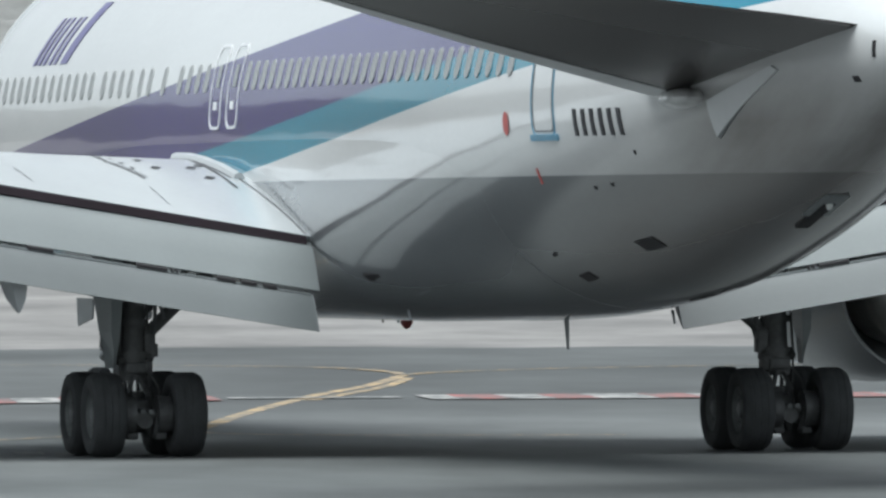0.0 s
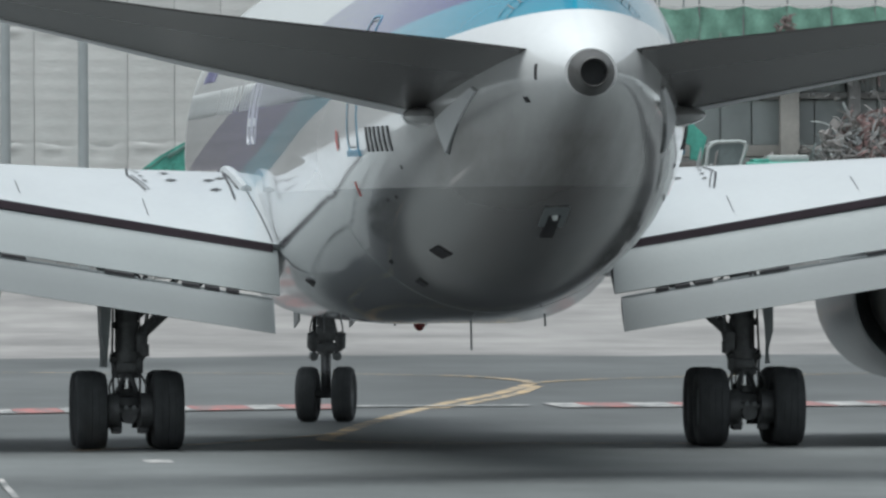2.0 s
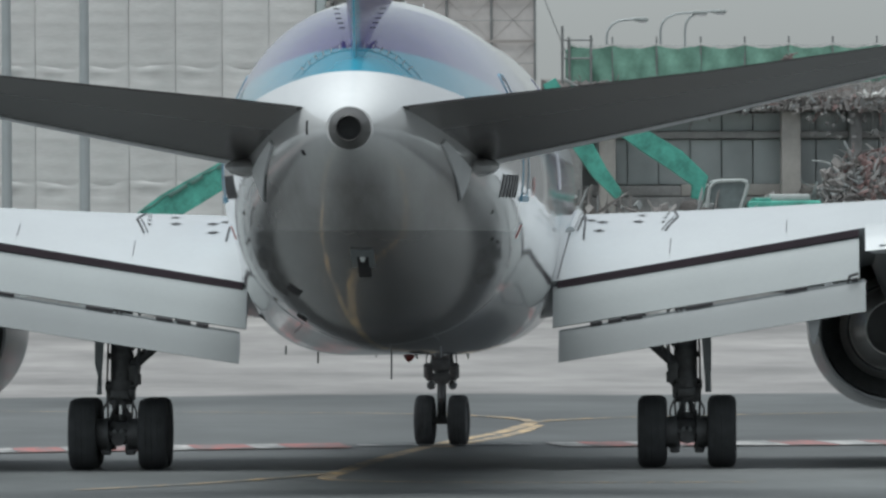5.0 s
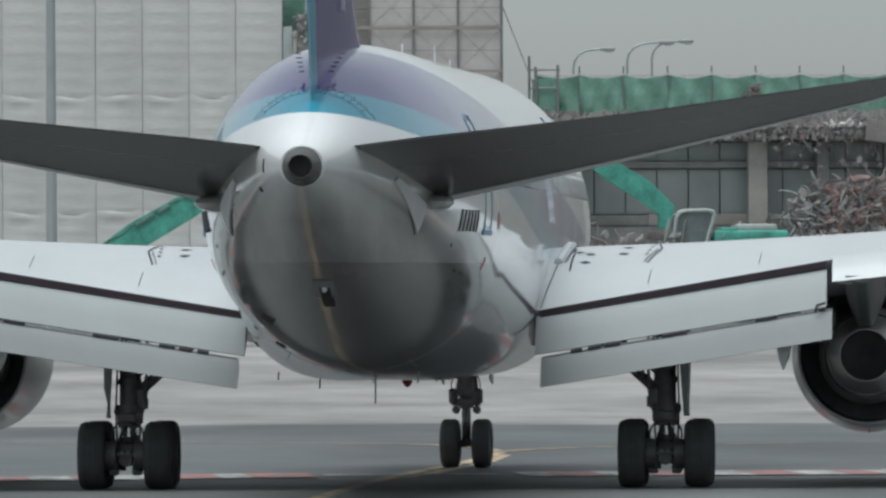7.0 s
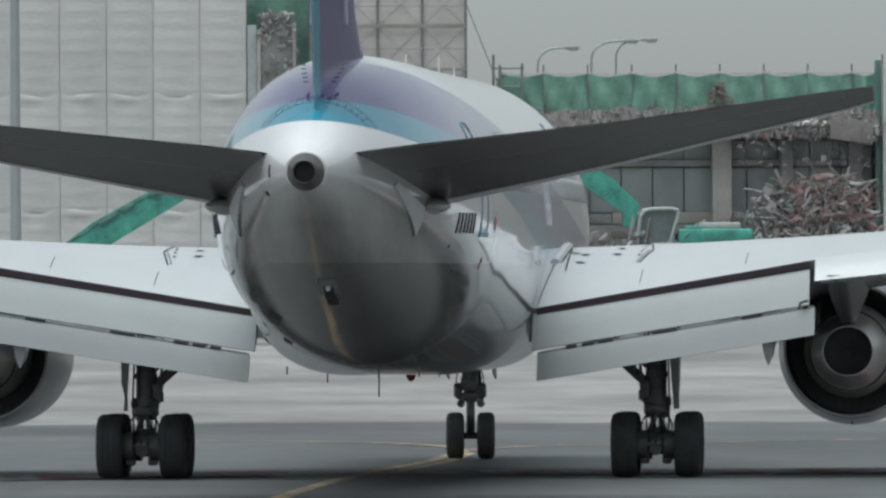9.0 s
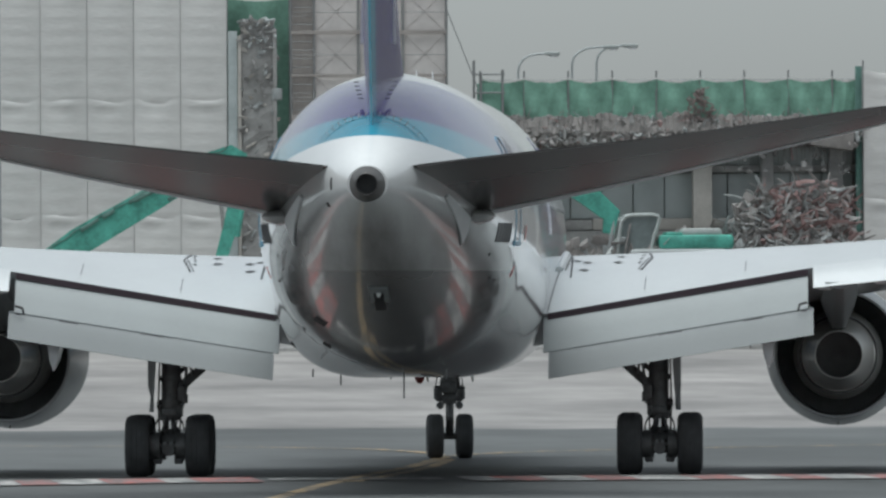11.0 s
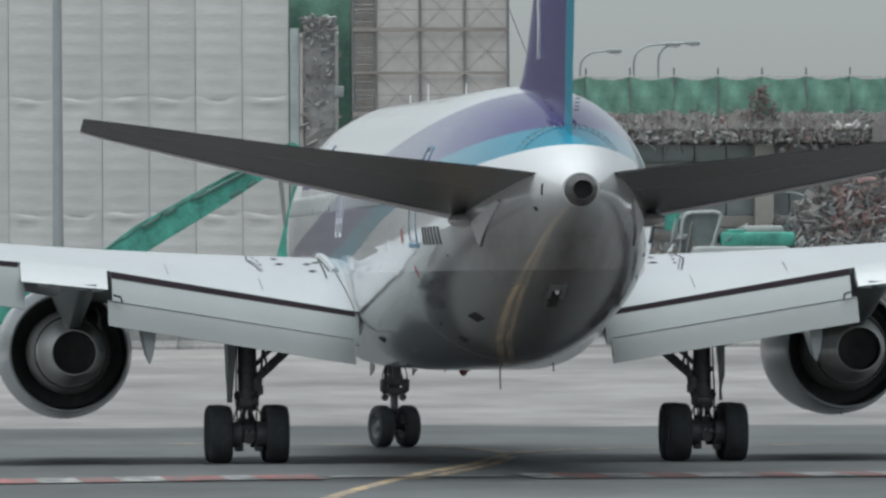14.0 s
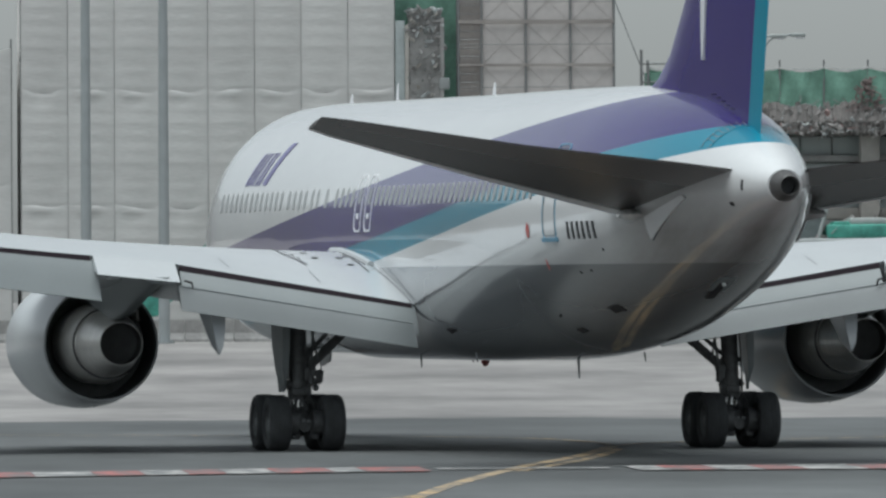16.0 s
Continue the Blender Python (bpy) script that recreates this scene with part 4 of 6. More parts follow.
# ---- ground: one sheet, flat asphalt that gives way to paler concrete rising a little towards the building site ----
M_GROUND = material("apron_surface", (0.105, 0.112, 0.112), 0.6, 0, 0.22, 0.05, 0.004, 1.2, 0.5, 0, (1, 0.25, 1))


def ground_colours():
    n, l = M_GROUND.node_tree.nodes, M_GROUND.node_tree.links
    b = n["Principled BSDF"]
    co, sep = n.new("ShaderNodeTexCoord"), n.new("ShaderNodeSeparateXYZ")
    l.new(co.outputs["Object"], sep.inputs[0])
    mp = n.new("ShaderNodeMapping")
    mp.inputs["Scale"].default_value = (0.05, 0.032, 1)
    l.new(co.outputs["Object"], mp.inputs[0])
    wob = n.new("ShaderNodeTexNoise")
    wob.inputs["Scale"].default_value, wob.inputs["Detail"].default_value = 1.0, 5
    l.new(mp.outputs[0], wob.inputs["Vector"])
    joint = n.new("ShaderNodeMapRange")
    joint.inputs["From Min"].default_value, joint.inputs["From Max"].default_value = 300.5, 303.5
    ragged = n.new("ShaderNodeMath")
    ragged.operation, ragged.inputs[1].default_value = "MULTIPLY_ADD", 26.0
    l.new(wob.outputs[0], ragged.inputs[0]), l.new(sep.outputs["Y"], ragged.inputs[2])
    l.new(ragged.outputs[0], joint.inputs[0])
    stain = n.new("ShaderNodeValToRGB")
    stain.color_ramp.elements[0].position, stain.color_ramp.elements[0].color = 0.38, (0.2, 0.19, 0.184, 1)
    stain.color_ramp.elements[1].position, stain.color_ramp.elements[1].color = 0.62, (0.31, 0.294, 0.283, 1)
    l.new(wob.outputs[0], stain.inputs[0])
    dark = n.new("ShaderNodeValToRGB")
    dark.color_ramp.elements[0].position, dark.color_ramp.elements[0].color = 0.36, (0.056, 0.061, 0.061, 1)
    dark.color_ramp.elements[1].position, dark.color_ramp.elements[1].color = 0.66, (0.105, 0.11, 0.11, 1)
    l.new(wob.outputs[0], dark.inputs[0])
    mix = n.new("ShaderNodeMix")
    mix.data_type = "RGBA"
    l.new(joint.outputs[0], mix.inputs["Factor"])
    l.new(dark.outputs[0], mix.inputs[6])
    l.new(stain.outputs[0], mix.inputs[7])
    # older, paler asphalt nearer than the taxi line's end
    near = n.new("ShaderNodeMapRange")
    near.inputs["From Min"].default_value, near.inputs["From Max"].default_value = 158, 194
    near.inputs["To Min"].default_value, near.inputs["To Max"].default_value = 1.55, 0.95
    l.new(sep.outputs["Y"], near.inputs[0])
    # unseen ground nearer still, darkened to cut the bounce onto the belly
    bounce_cut, worn = n.new("ShaderNodeMapRange"), n.new("ShaderNodeMath")
    bounce_cut.inputs["From Min"].default_value, bounce_cut.inputs["From Max"].default_value = 122, 130
    bounce_cut.inputs["To Min"].default_value = 0.32
    worn.operation = "MULTIPLY"
    l.new(sep.outputs["Y"], bounce_cut.inputs[0]), l.new(bounce_cut.outputs[0], worn.inputs[0]), l.new(near.outputs[0], worn.inputs[1])
    mp2, smear, sr = n.new("ShaderNodeMapping"), n.new("ShaderNodeTexNoise"), n.new("ShaderNodeMapRange")
    mp2.inputs["Scale"].default_value, mp2.inputs["Rotation"].default_value = (0.22, 0.06, 1), (0, 0, 0.12)
    smear.inputs["Scale"].default_value, smear.inputs["Detail"].default_value, smear.inputs["Roughness"].default_value = 1.0, 8, 0.65
    sr.inputs["From Min"].default_value, sr.inputs["From Max"].default_value = 0.3, 0.7
    sr.inputs["To Min"].default_value, sr.inputs["To Max"].default_value = 0.72, 1.26
    l.new(co.outputs["Object"], mp2.inputs[0]), l.new(mp2.outputs[0], smear.inputs["Vector"]), l.new(smear.outputs[0], sr.inputs[0])
    both = n.new("ShaderNodeMath")
    both.operation = "MULTIPLY"
    l.new(worn.outputs[0], both.inputs[0]), l.new(sr.outputs[0], both.inputs[1])
    pale = n.new("ShaderNodeVectorMath")
    pale.operation = "SCALE"
    l.new(mix.outputs[2], pale.inputs[0])
    l.new(both.outputs[0], pale.inputs["Scale"])
    old = b.inputs["Base Color"].links[0].from_node
    l.new(pale.outputs[0], old.inputs[0])


ground_colours()


def rise(y):
    u = max(0.0, min(1.0, (y - 300) / 170))
    return 1.35 * u * u * (3 - 2 * u)


def build_ground():
    ys = [-3000, -200, 0, 100, 200, 289, 300] + list(range(310, 480, 10)) + [480, 600, 1500, 4500]
    xs = [-3000, -300, -60, 0, 30, 60, 120, 400, 3000]
    rows = [[(x, y, rise(y)) for x in xs] for y in ys]
    ob = part("ground", loft(rows, False, False), M_GROUND)
    tagged(ob, "grey asphalt taxiway with paler stained concrete apron beyond", "ground", kind="structure")


build_ground()
M_YEL = material("worn_yellow_paint", (0.56, 0.39, 0.2), 0.7, 0, 0.25, 1.5, 0, 9)
M_WLINE = material("worn_white_paint", (0.48, 0.46, 0.45), 0.7, 0, 0.45, 2.5, 0, 9)
M_RLINE = material("worn_red_paint", (0.40, 0.135, 0.125), 0.7, 0, 0.45, 2.5, 0, 9)


def wear(m, through=(0.13, 0.14, 0.14)):
    """Lets the asphalt show through worn paint in streaks."""
    n, l = m.node_tree.nodes, m.node_tree.links
    b = n["Principled BSDF"]
    co, mp, tex, ramp, mix = (n.new("ShaderNode" + k) for k in ("TexCoord", "Mapping", "TexNoise", "MapRange", "Mix"))
    mp.inputs["Scale"].default_value = (1.6, 0.35, 1)
    tex.inputs["Scale"].default_value, tex.inputs["Detail"].default_value = 1.5, 6
    ramp.inputs["From Min"].default_value, ramp.inputs["From Max"].default_value = 0.40, 0.68
    ramp.inputs["To Min"].default_value = 0.15
    l.new(co.outputs["Object"], mp.inputs[0]), l.new(mp.outputs[0], tex.inputs["Vector"]), l.new(tex.outputs[0], ramp.inputs[0])
    mix.data_type = "RGBA"
    mix.inputs[6].default_value = (*through, 1)
    paint = b.inputs["Base Color"].links[0].from_socket
    l.new(ramp.outputs[0], mix.inputs["Factor"]), l.new(paint, mix.inputs[7]), l.new(mix.outputs[2], b.inputs["Base Color"])


for m in (M_YEL, M_WLINE, M_RLINE):
    wear(m)


def stripe(name, pts, w, mat, label, z=0.006):
    """A painted line on the ground along (x, y) points, w wide across x."""
    sm = []
    for i in range(len(pts) - 1):
        p0, p1, p2, p3 = pts[max(i - 1, 0)], pts[i], pts[i + 1], pts[min(i + 2, len(pts) - 1)]
        for k in range(8):
            u = k / 8
            sm.append(tuple(0.5 * (2 * b + (c - a) * u + (2 * a - 5 * b + 4 * c - d) * u * u + (3 * b - a - 3 * c + d) * u**3) for a, b, c, d in zip(p0, p1, p2, p3)))
    sm.append(pts[-1])
    rows = []
    for i, p in enumerate(sm):
        q0, q1 = sm[max(i - 1, 0)], sm[min(i + 1, len(sm) - 1)]
        d = Vector((q1[0] - q0[0], q1[1] - q0[1])).normalized()
        rows.append([(p[0] - d.y * w / 2, p[1] + d.x * w / 2, z), (p[0] + d.y * w / 2, p[1] - d.x * w / 2, z)])
    ob = part(name, loft(rows, False, False), mat, smooth=False)
    return tagged(ob, label, "road marking", kind="structure")


Y1 = "worn yellow taxi line painted on the asphalt"
stripe("yellow_line", [(16.25, 234), (14.6, 220), (12.7, 207), (10.6, 190), (9.2, 177), (8.75, 172.4), (9.0, 170), (10.2, 168.4), (12.5, 167.4), (15, 167)], 0.3, M_YEL, Y1)
stripe("yellow_line", [(9.2, 177), (8.63, 174.4), (7.9, 171.9), (7.2, 169.6), (6.3, 167.2), (4.6, 163.5)], 0.2, M_YEL, Y1, 0.016)
stripe("yellow_line", [(16.1, 230), (14.9, 219), (13.1, 206.5), (12.3, 201.5)], 0.26, M_YEL, Y1, 0.010)
stripe("yellow_line", [(16.25, 234), (16.9, 237), (19.2, 242), (25, 248), (34, 254)], 0.3, M_YEL, Y1, 0.014)
stripe("yellow_line", [(16.3, 235), (16.3, 240), (15.4, 247), (12.5, 252), (6, 257), (-4, 262)], 0.28, M_YEL, Y1, 0.018)


def red_white_line():
    x, k = -9.7, 0
    # lengths of red and white dashes in turn, repeated
    run = (0.9, 0.8, 0.7, 0.9, 1.1, 0.6, 1.2, 1.0, 0.8, 0.8, 1.2, 0.6, 0.9, 0.8, 0.8, 1.1)
    while x < 34:
        w = run[k % len(run)]
        if not 11.2 < x + w / 2 < 14.0:
            rows = [[(a, 203.6 - 2.6 - max(0, 10 - a) * 0.6, 0.026), (a, 203.6 + 2.6 - max(0, 10 - a) * 0.6, 0.026)] for a in (x + 0.01, x + w - 0.01)]
            ob = part("lane_dash", loft(rows, False, False), M_RLINE if k % 2 == 0 else M_WLINE, smooth=False)
            tagged(ob, "red lane dash painted on the asphalt" if k % 2 == 0 else "white lane dash painted on the asphalt", "road marking", kind="structure")
        x += w
        k += 1


red_white_line()
stripe("white_mark", [(5.35, 156.0), (5.75, 156.0)], 2.2, M_WLINE, "small white rectangle painted on the asphalt")
stripe("white_line", [(3.05, 134), (3.06, 140), (3.08, 145)], 0.09, M_WLINE, "short worn white line on the asphalt", 0.022)
stripe("thin_white_line", [(10.9, 203.6), (12.2, 203.6), (14.1, 203.6)], 1.0, M_WLINE, "thin worn white line on the asphalt", 0.03)

# ---- the building site behind ----
BY = 480.0
M_SHEET = material("white_sheeting", (0.645, 0.637, 0.62), 0.8, 0, 0.12, 0.3, 0.05, 3.0, 0.3, 0, (1, 1, 3), 0.05)
M_NET = material("green_netting", (0.20, 0.37, 0.29), 0.85, 0, 0.42, 0.55, 0.03, 5)
M_NETD = material("dark_green_sheet", (0.10, 0.19, 0.165), 0.85, 0, 0.3, 0.8, 0.02, 5)
M_PIPE = material("scaffold_pipe", (0.27, 0.275, 0.275), 0.5, 0.5, 0.2, 3)
M_BEIGE = material("dusty_scaffold_sheet", (0.62, 0.585, 0.565), 0.85, 0, 0.16, 0.6, 0.03, 4)
# concrete, rubble and interior colours are lifted to hold the distance haze
M_CONC = material("broken_concrete", (0.31, 0.306, 0.298), 0.9, 0, 0.35, 0.8, 0.05, 6)
M_RUBBLE = material("brown_rubble", (0.265, 0.25, 0.241), 0.95, 0, 0.35, 1.5, 0.05, 9)
M_PILLAR = material("pale_concrete", (0.42, 0.40, 0.37), 0.85, 0, 0.18, 0.8, 0.02, 6)
M_VOID = material("haze_lifted_grey", (0.36, 0.38, 0.38), 0.9, 0, 0.3, 0.5)
M_EXC = material("green_machine_paint", (0.085, 0.34, 0.27), 0.6, 0, 0.5, 1.6, 0, 8)
M_CABG = material("cab_glass", (0.17, 0.2, 0.2), 0.35, 0, 0.2, 3.0, 0, 40, 0.25)
M_CABW = material("cab_frame_paint", (0.42, 0.45, 0.44), 0.5, 0, 0.15)
M_RUST = material("rusty_scrap", (0.30, 0.205, 0.196), 0.8, 0.2, 0.4, 2, 0, 9)
M_SCRAP = material("grey_scrap", (0.33, 0.345, 0.34), 0.6, 0.2, 0.4, 2, 0, 9)
M_POLE = material("galvanised_pole", (0.40, 0.43, 0.435), 0.5, 0.4, 0.1, 1.5)


def sheet_mesh(w, h, seed):
    """One hung sheet: sagging upper edge, billowed cloth with faint pipe ridges."""
    rnd = random.Random(seed)
    bm, nx, nz = bmesh.new(), 14, 30
    sag, ph = rnd.uniform(0.03, 0.17), rnd.uniform(0, 6)
    rnd_pocket, mid_u = rnd.uniform(0.05, 0.2), rnd.uniform(0.38, 0.62)
    g = [[None] * (nz + 1) for _ in range(nx + 1)]
    for i in range(nx + 1):
        for j in range(nz + 1):
            u, v = i / nx, j / nz
            x = (u - 0.5) * w
            z = v * h - sag * math.sin(math.pi * u) * v**6
            d = -0.12 * math.sin(math.pi * u) * (0.5 + 0.5 * math.sin(math.pi * v)) - 0.04 * abs(math.sin(math.pi * v * 9 + 0.2 * math.sin(ph + 4 * u))) * math.sin(math.pi * u)
            d += 0.10 * math.sin(math.pi * u) * max(0, v - 0.86) / 0.14 * math.sin(5 * u + ph)
            d -= rnd_pocket * math.exp(-((u - mid_u) / 0.28) ** 2) * math.exp(-((v - 0.97) / 0.035) ** 2)
            g[i][j] = bm.verts.new((x, d, z))
    for i in range(nx):
        for j in range(nz):
            bm.faces.new((g[i][j], g[i + 1][j], g[i + 1][j + 1], g[i][j + 1]))
    me = bpy.data.meshes.new("sheet")
    bm.to_mesh(me)
    bm.free()
    me.materials.append(M_SHEET)
    for p in me.polygons:
        p.use_smooth = True
    return me


def hung_building(name, x0, cols, pitch, z0, rows, hgt, label):
    b = tagged(new(name), label, "building")
    bm = box(bmesh.new(), (x0 + 0.05, BY + 0.2, 0.5), (x0 + cols * pitch - 0.05, BY + 14, z0 + rows * hgt - 0.1))
    part("wall", bm, M_SHEET, b, smooth=False)
    shapes = [sheet_mesh(pitch - 0.02, hgt + 0.2, s) for s in range(7)]
    rnd = random.Random(4)
    for c in range(cols):
        for r in range(rows):
            share("sheet", shapes[rnd.randrange(7)], b, pose(x0 + (c + 0.5) * pitch, BY + 0.02 * (c % 2), z0 + r * hgt))
    for c in range(cols + 1):
        part("pipe", rod(bmesh.new(), (x0 + c * pitch, BY + 0.12, 1.2), (x0 + c * pitch, BY + 0.12, z0 + rows * hgt + 0.6), 0.04, 0.04, 8), M_PIPE, b)
    return b


hung_building("sheeted_building", 7.72, 8, 2.03, 2.05, 4, 5.03, "building wrapped in hung white construction sheeting")
hung_building("sheeted_building", 51.75, 3, 2.03, 2.05, 2, 5.6, "smaller building wrapped in white construction sheeting")
hung_building("sheeted_building", -2.3, 4, 2.4, 2.05, 2, 5.9, "building wrapped in white sheeting beside a dark gap")


M_GREYSHEET = material("blue_grey_sheet", (0.37, 0.41, 0.41), 0.8, 0, 0.25, 0.6, 0.02, 5)
M_SLAB = material("dusty_slab_edge", (0.19, 0.178, 0.17), 0.95, 0, 0.35, 1.2, 0.05, 8)
M_DUSTY = material("dusty_brown_board", (0.36, 0.33, 0.31), 0.9, 0, 0.3, 0.5, 0.02, 5)


def build_scaffold():
    s = tagged(new("scaffold_tower"), "scaffold tower with dusty pale sheets and steel pipes", "scaffolding")
    xs = [26.75, 27.75, 29.68, 31.62, 33.52]
    zs = [2.09 + 1.86 * k for k in range(10)]
    for x in xs:
        for dy in (0, 0.9):
            part("upright", rod(bmesh.new(), (x, BY + dy, 1.3), (x, BY + dy, zs[-1] + 1), 0.055, 0.055, 8), M_PIPE, s)
    for z in zs:
        for dz in (0, 0.9):
            part("ledger", rod(bmesh.new(), (xs[0], BY - 0.03, z + dz), (xs[-1], BY - 0.03, z + dz), 0.035 if dz == 0 else 0.018, 0.035 if dz == 0 else 0.018, 6), M_PIPE, s)
        part("deck", box(bmesh.new(), (xs[0], BY + 0.13, z - 0.05), (xs[-1], BY + 0.95, z + 0.02)), M_PIPE, s, smooth=False)
    for k, z in enumerate(zs):
        part("toe_board", box(bmesh.new(), (xs[0], BY - 0.08, z - 0.06), (xs[-1], BY - 0.05, z + 0.06 + 0.05 * (k % 3)), None, 0.01), M_DUSTY, s, smooth=False)
    for a, b in zip(xs[1:], xs[2:]):
        for z, z2 in zip(zs, zs[1:]):
            part("sheet", box(bmesh.new(), (a + 0.05, BY + 0.10, z + 0.02), (b - 0.05, BY + 0.12, z2 - 0.05)), M_BEIGE, s, smooth=False)
            for p, q in ((a, b), (b, a)):
                part("brace", rod(bmesh.new(), (p, BY + 0.085, z), (q, BY + 0.085, z2), 0.008, 0.008, 5), M_DUSTY, s)
    part("ladder_screen", box(bmesh.new(), (xs[0] + 0.04, BY + 0.16, 1.4), (xs[1] - 0.04, BY + 0.2, zs[-1] + 0.8), None, 0.01), M_DUSTY, s, "dusty brown mesh behind the ladder bay", smooth=False)
    for z in zs:
        for k in range(5):
            part("rung", rod(bmesh.new(), (xs[0], BY, z + 0.37 * k), (xs[1], BY, z + 0.37 * k), 0.02, 0.02, 6), M_PIPE, s)
    part("stay_cable", rod(bmesh.new(), (33.5, BY, 16.2), (34.9, BY - 0.2, 12.6), 0.025, 0.025, 6), M_PIPE, s)


build_scaffold()


def net_mesh(w, h, seed, nx=16, nz=10):
    rnd = random.Random(seed)
    ph, bm = rnd.uniform(0, 6), bmesh.new()
    g = [[None] * (nz + 1) for _ in range(nx + 1)]
    for i in range(nx + 1):
        for j in range(nz + 1):
            u, v = i / nx, j / nz
            z = v * h - 0.16 * math.sin(math.pi * u) * v
            d = 0.22 * abs(u - 0.5 + 0.3 * (v - 0.5) * math.sin(ph)) + 0.07 * math.sin(9 * u + ph + 5 * v) + 0.03 * math.sin(21 * u - 5 * v + ph) * (1 - v * 0.6)
            if j == 0:
                z += rnd.uniform(-0.15, 0.12)
            g[i][j] = bm.verts.new((u * w, d, z))
    for i in range(nx):
        for j in range(nz):
            bm.faces.new((g[i][j], g[i + 1][j], g[i + 1][j + 1], g[i][j + 1]))
    return bm


def chunk(bm, c, s, rnd):
    """A sharp-cornered broken lump."""
    got = bmesh.ops.create_cube(bm, size=1)["verts"]
    for v in got:
        v.co += Vector((rnd.uniform(-0.25, 0.25), rnd.uniform(-0.25, 0.25), rnd.uniform(-0.25, 0.25)))
    m = Matrix.Translation(c) @ Euler((rnd.uniform(0, 6), rnd.uniform(0, 6), rnd.uniform(0, 6))).to_matrix().to_4x4() @ Matrix.Diagonal((s[0], s[1], s[2], 1))
    bmesh.ops.transform(bm, matrix=m, verts=got)


def build_net_column():
    t = tagged(new("broken_column"), "half-demolished concrete column with a ragged top between green nets", "column")
    rnd = random.Random(9)
    rings = []
    for k in range(28):
        z = 1.2 + 14.5 * k / 27
        w = 0.72 + rnd.uniform(-0.07, 0.07)
        c = 25.3 + rnd.uniform(-0.05, 0.05)
        rings.append([(c + w * a + rnd.uniform(-0.06, 0.06), BY + 0.6 + 0.6 * b + rnd.uniform(-0.08, 0.08), z) for a, b in ((-1, -1), (0, -1.1), (1, -1), (1, 1), (0, 1), (-1, 1))])
    part("shaft", loft(rings), M_CONC, t, smooth=False)
    for m, count, seed in ((M_CONC, 260, 1), (M_VOID, 150, 2), (M_PILLAR, 60, 3)):
        bm, r2 = bmesh.new(), random.Random(seed)
        for k in range(count):
            z = r2.uniform(1.5, 15.6) if k % 5 else r2.uniform(14.6, 15.7)
            d = r2.uniform(0.05, 0.2)
            chunk(bm, Vector((25.3 + r2.uniform(-0.75, 0.75), BY - 0.05 + r2.uniform(-0.1, 0.25), z)), (d * 0.7, d * 0.4, d * 2.4), r2)
        part("broken_face", bm, m, t, smooth=False)
    part("pale_edge", box(bmesh.new(), (25.95, BY - 0.15, 1.3), (26.12, BY + 0.1, 15.3), None, 0.02), M_CONC, t)
    part("pale_edge", box(bmesh.new(), (24.42, BY - 0.12, 1.3), (24.58, BY + 0.1, 15.0), None, 0.02), M_PILLAR, t)
    part("bracket", box(bmesh.new(), (25.9, BY - 0.2, 12.2), (26.35, BY + 0.3, 12.7), None, 0.05), M_VOID, t)
    for x, w, y in ((23.98, 2.8, 1.6), ):
        n = part("green_net", net_mesh(w, 15.4, 3, 24, 40), M_NET, None, at=pose(x, BY + y, 1.3))
        tagged(n, "tall green safety net beside the column", "net")
    p = part("grey_sheet", box(bmesh.new(), (24.0, BY - 0.1, 1.3), (24.4, BY + 0.1, 15.2), None, 0.02), M_GREYSHEET)
    tagged(p, "narrow blue-grey sheet beside the white sheeting", "sheet")
    v = part("dark_board", box(bmesh.new(), (26.1, BY + 1.0, 1.3), (26.75, BY + 1.3, 9.5), None, 0.02), M_VOID)
    tagged(v, "dark board beside the broken column", "board")


build_net_column()


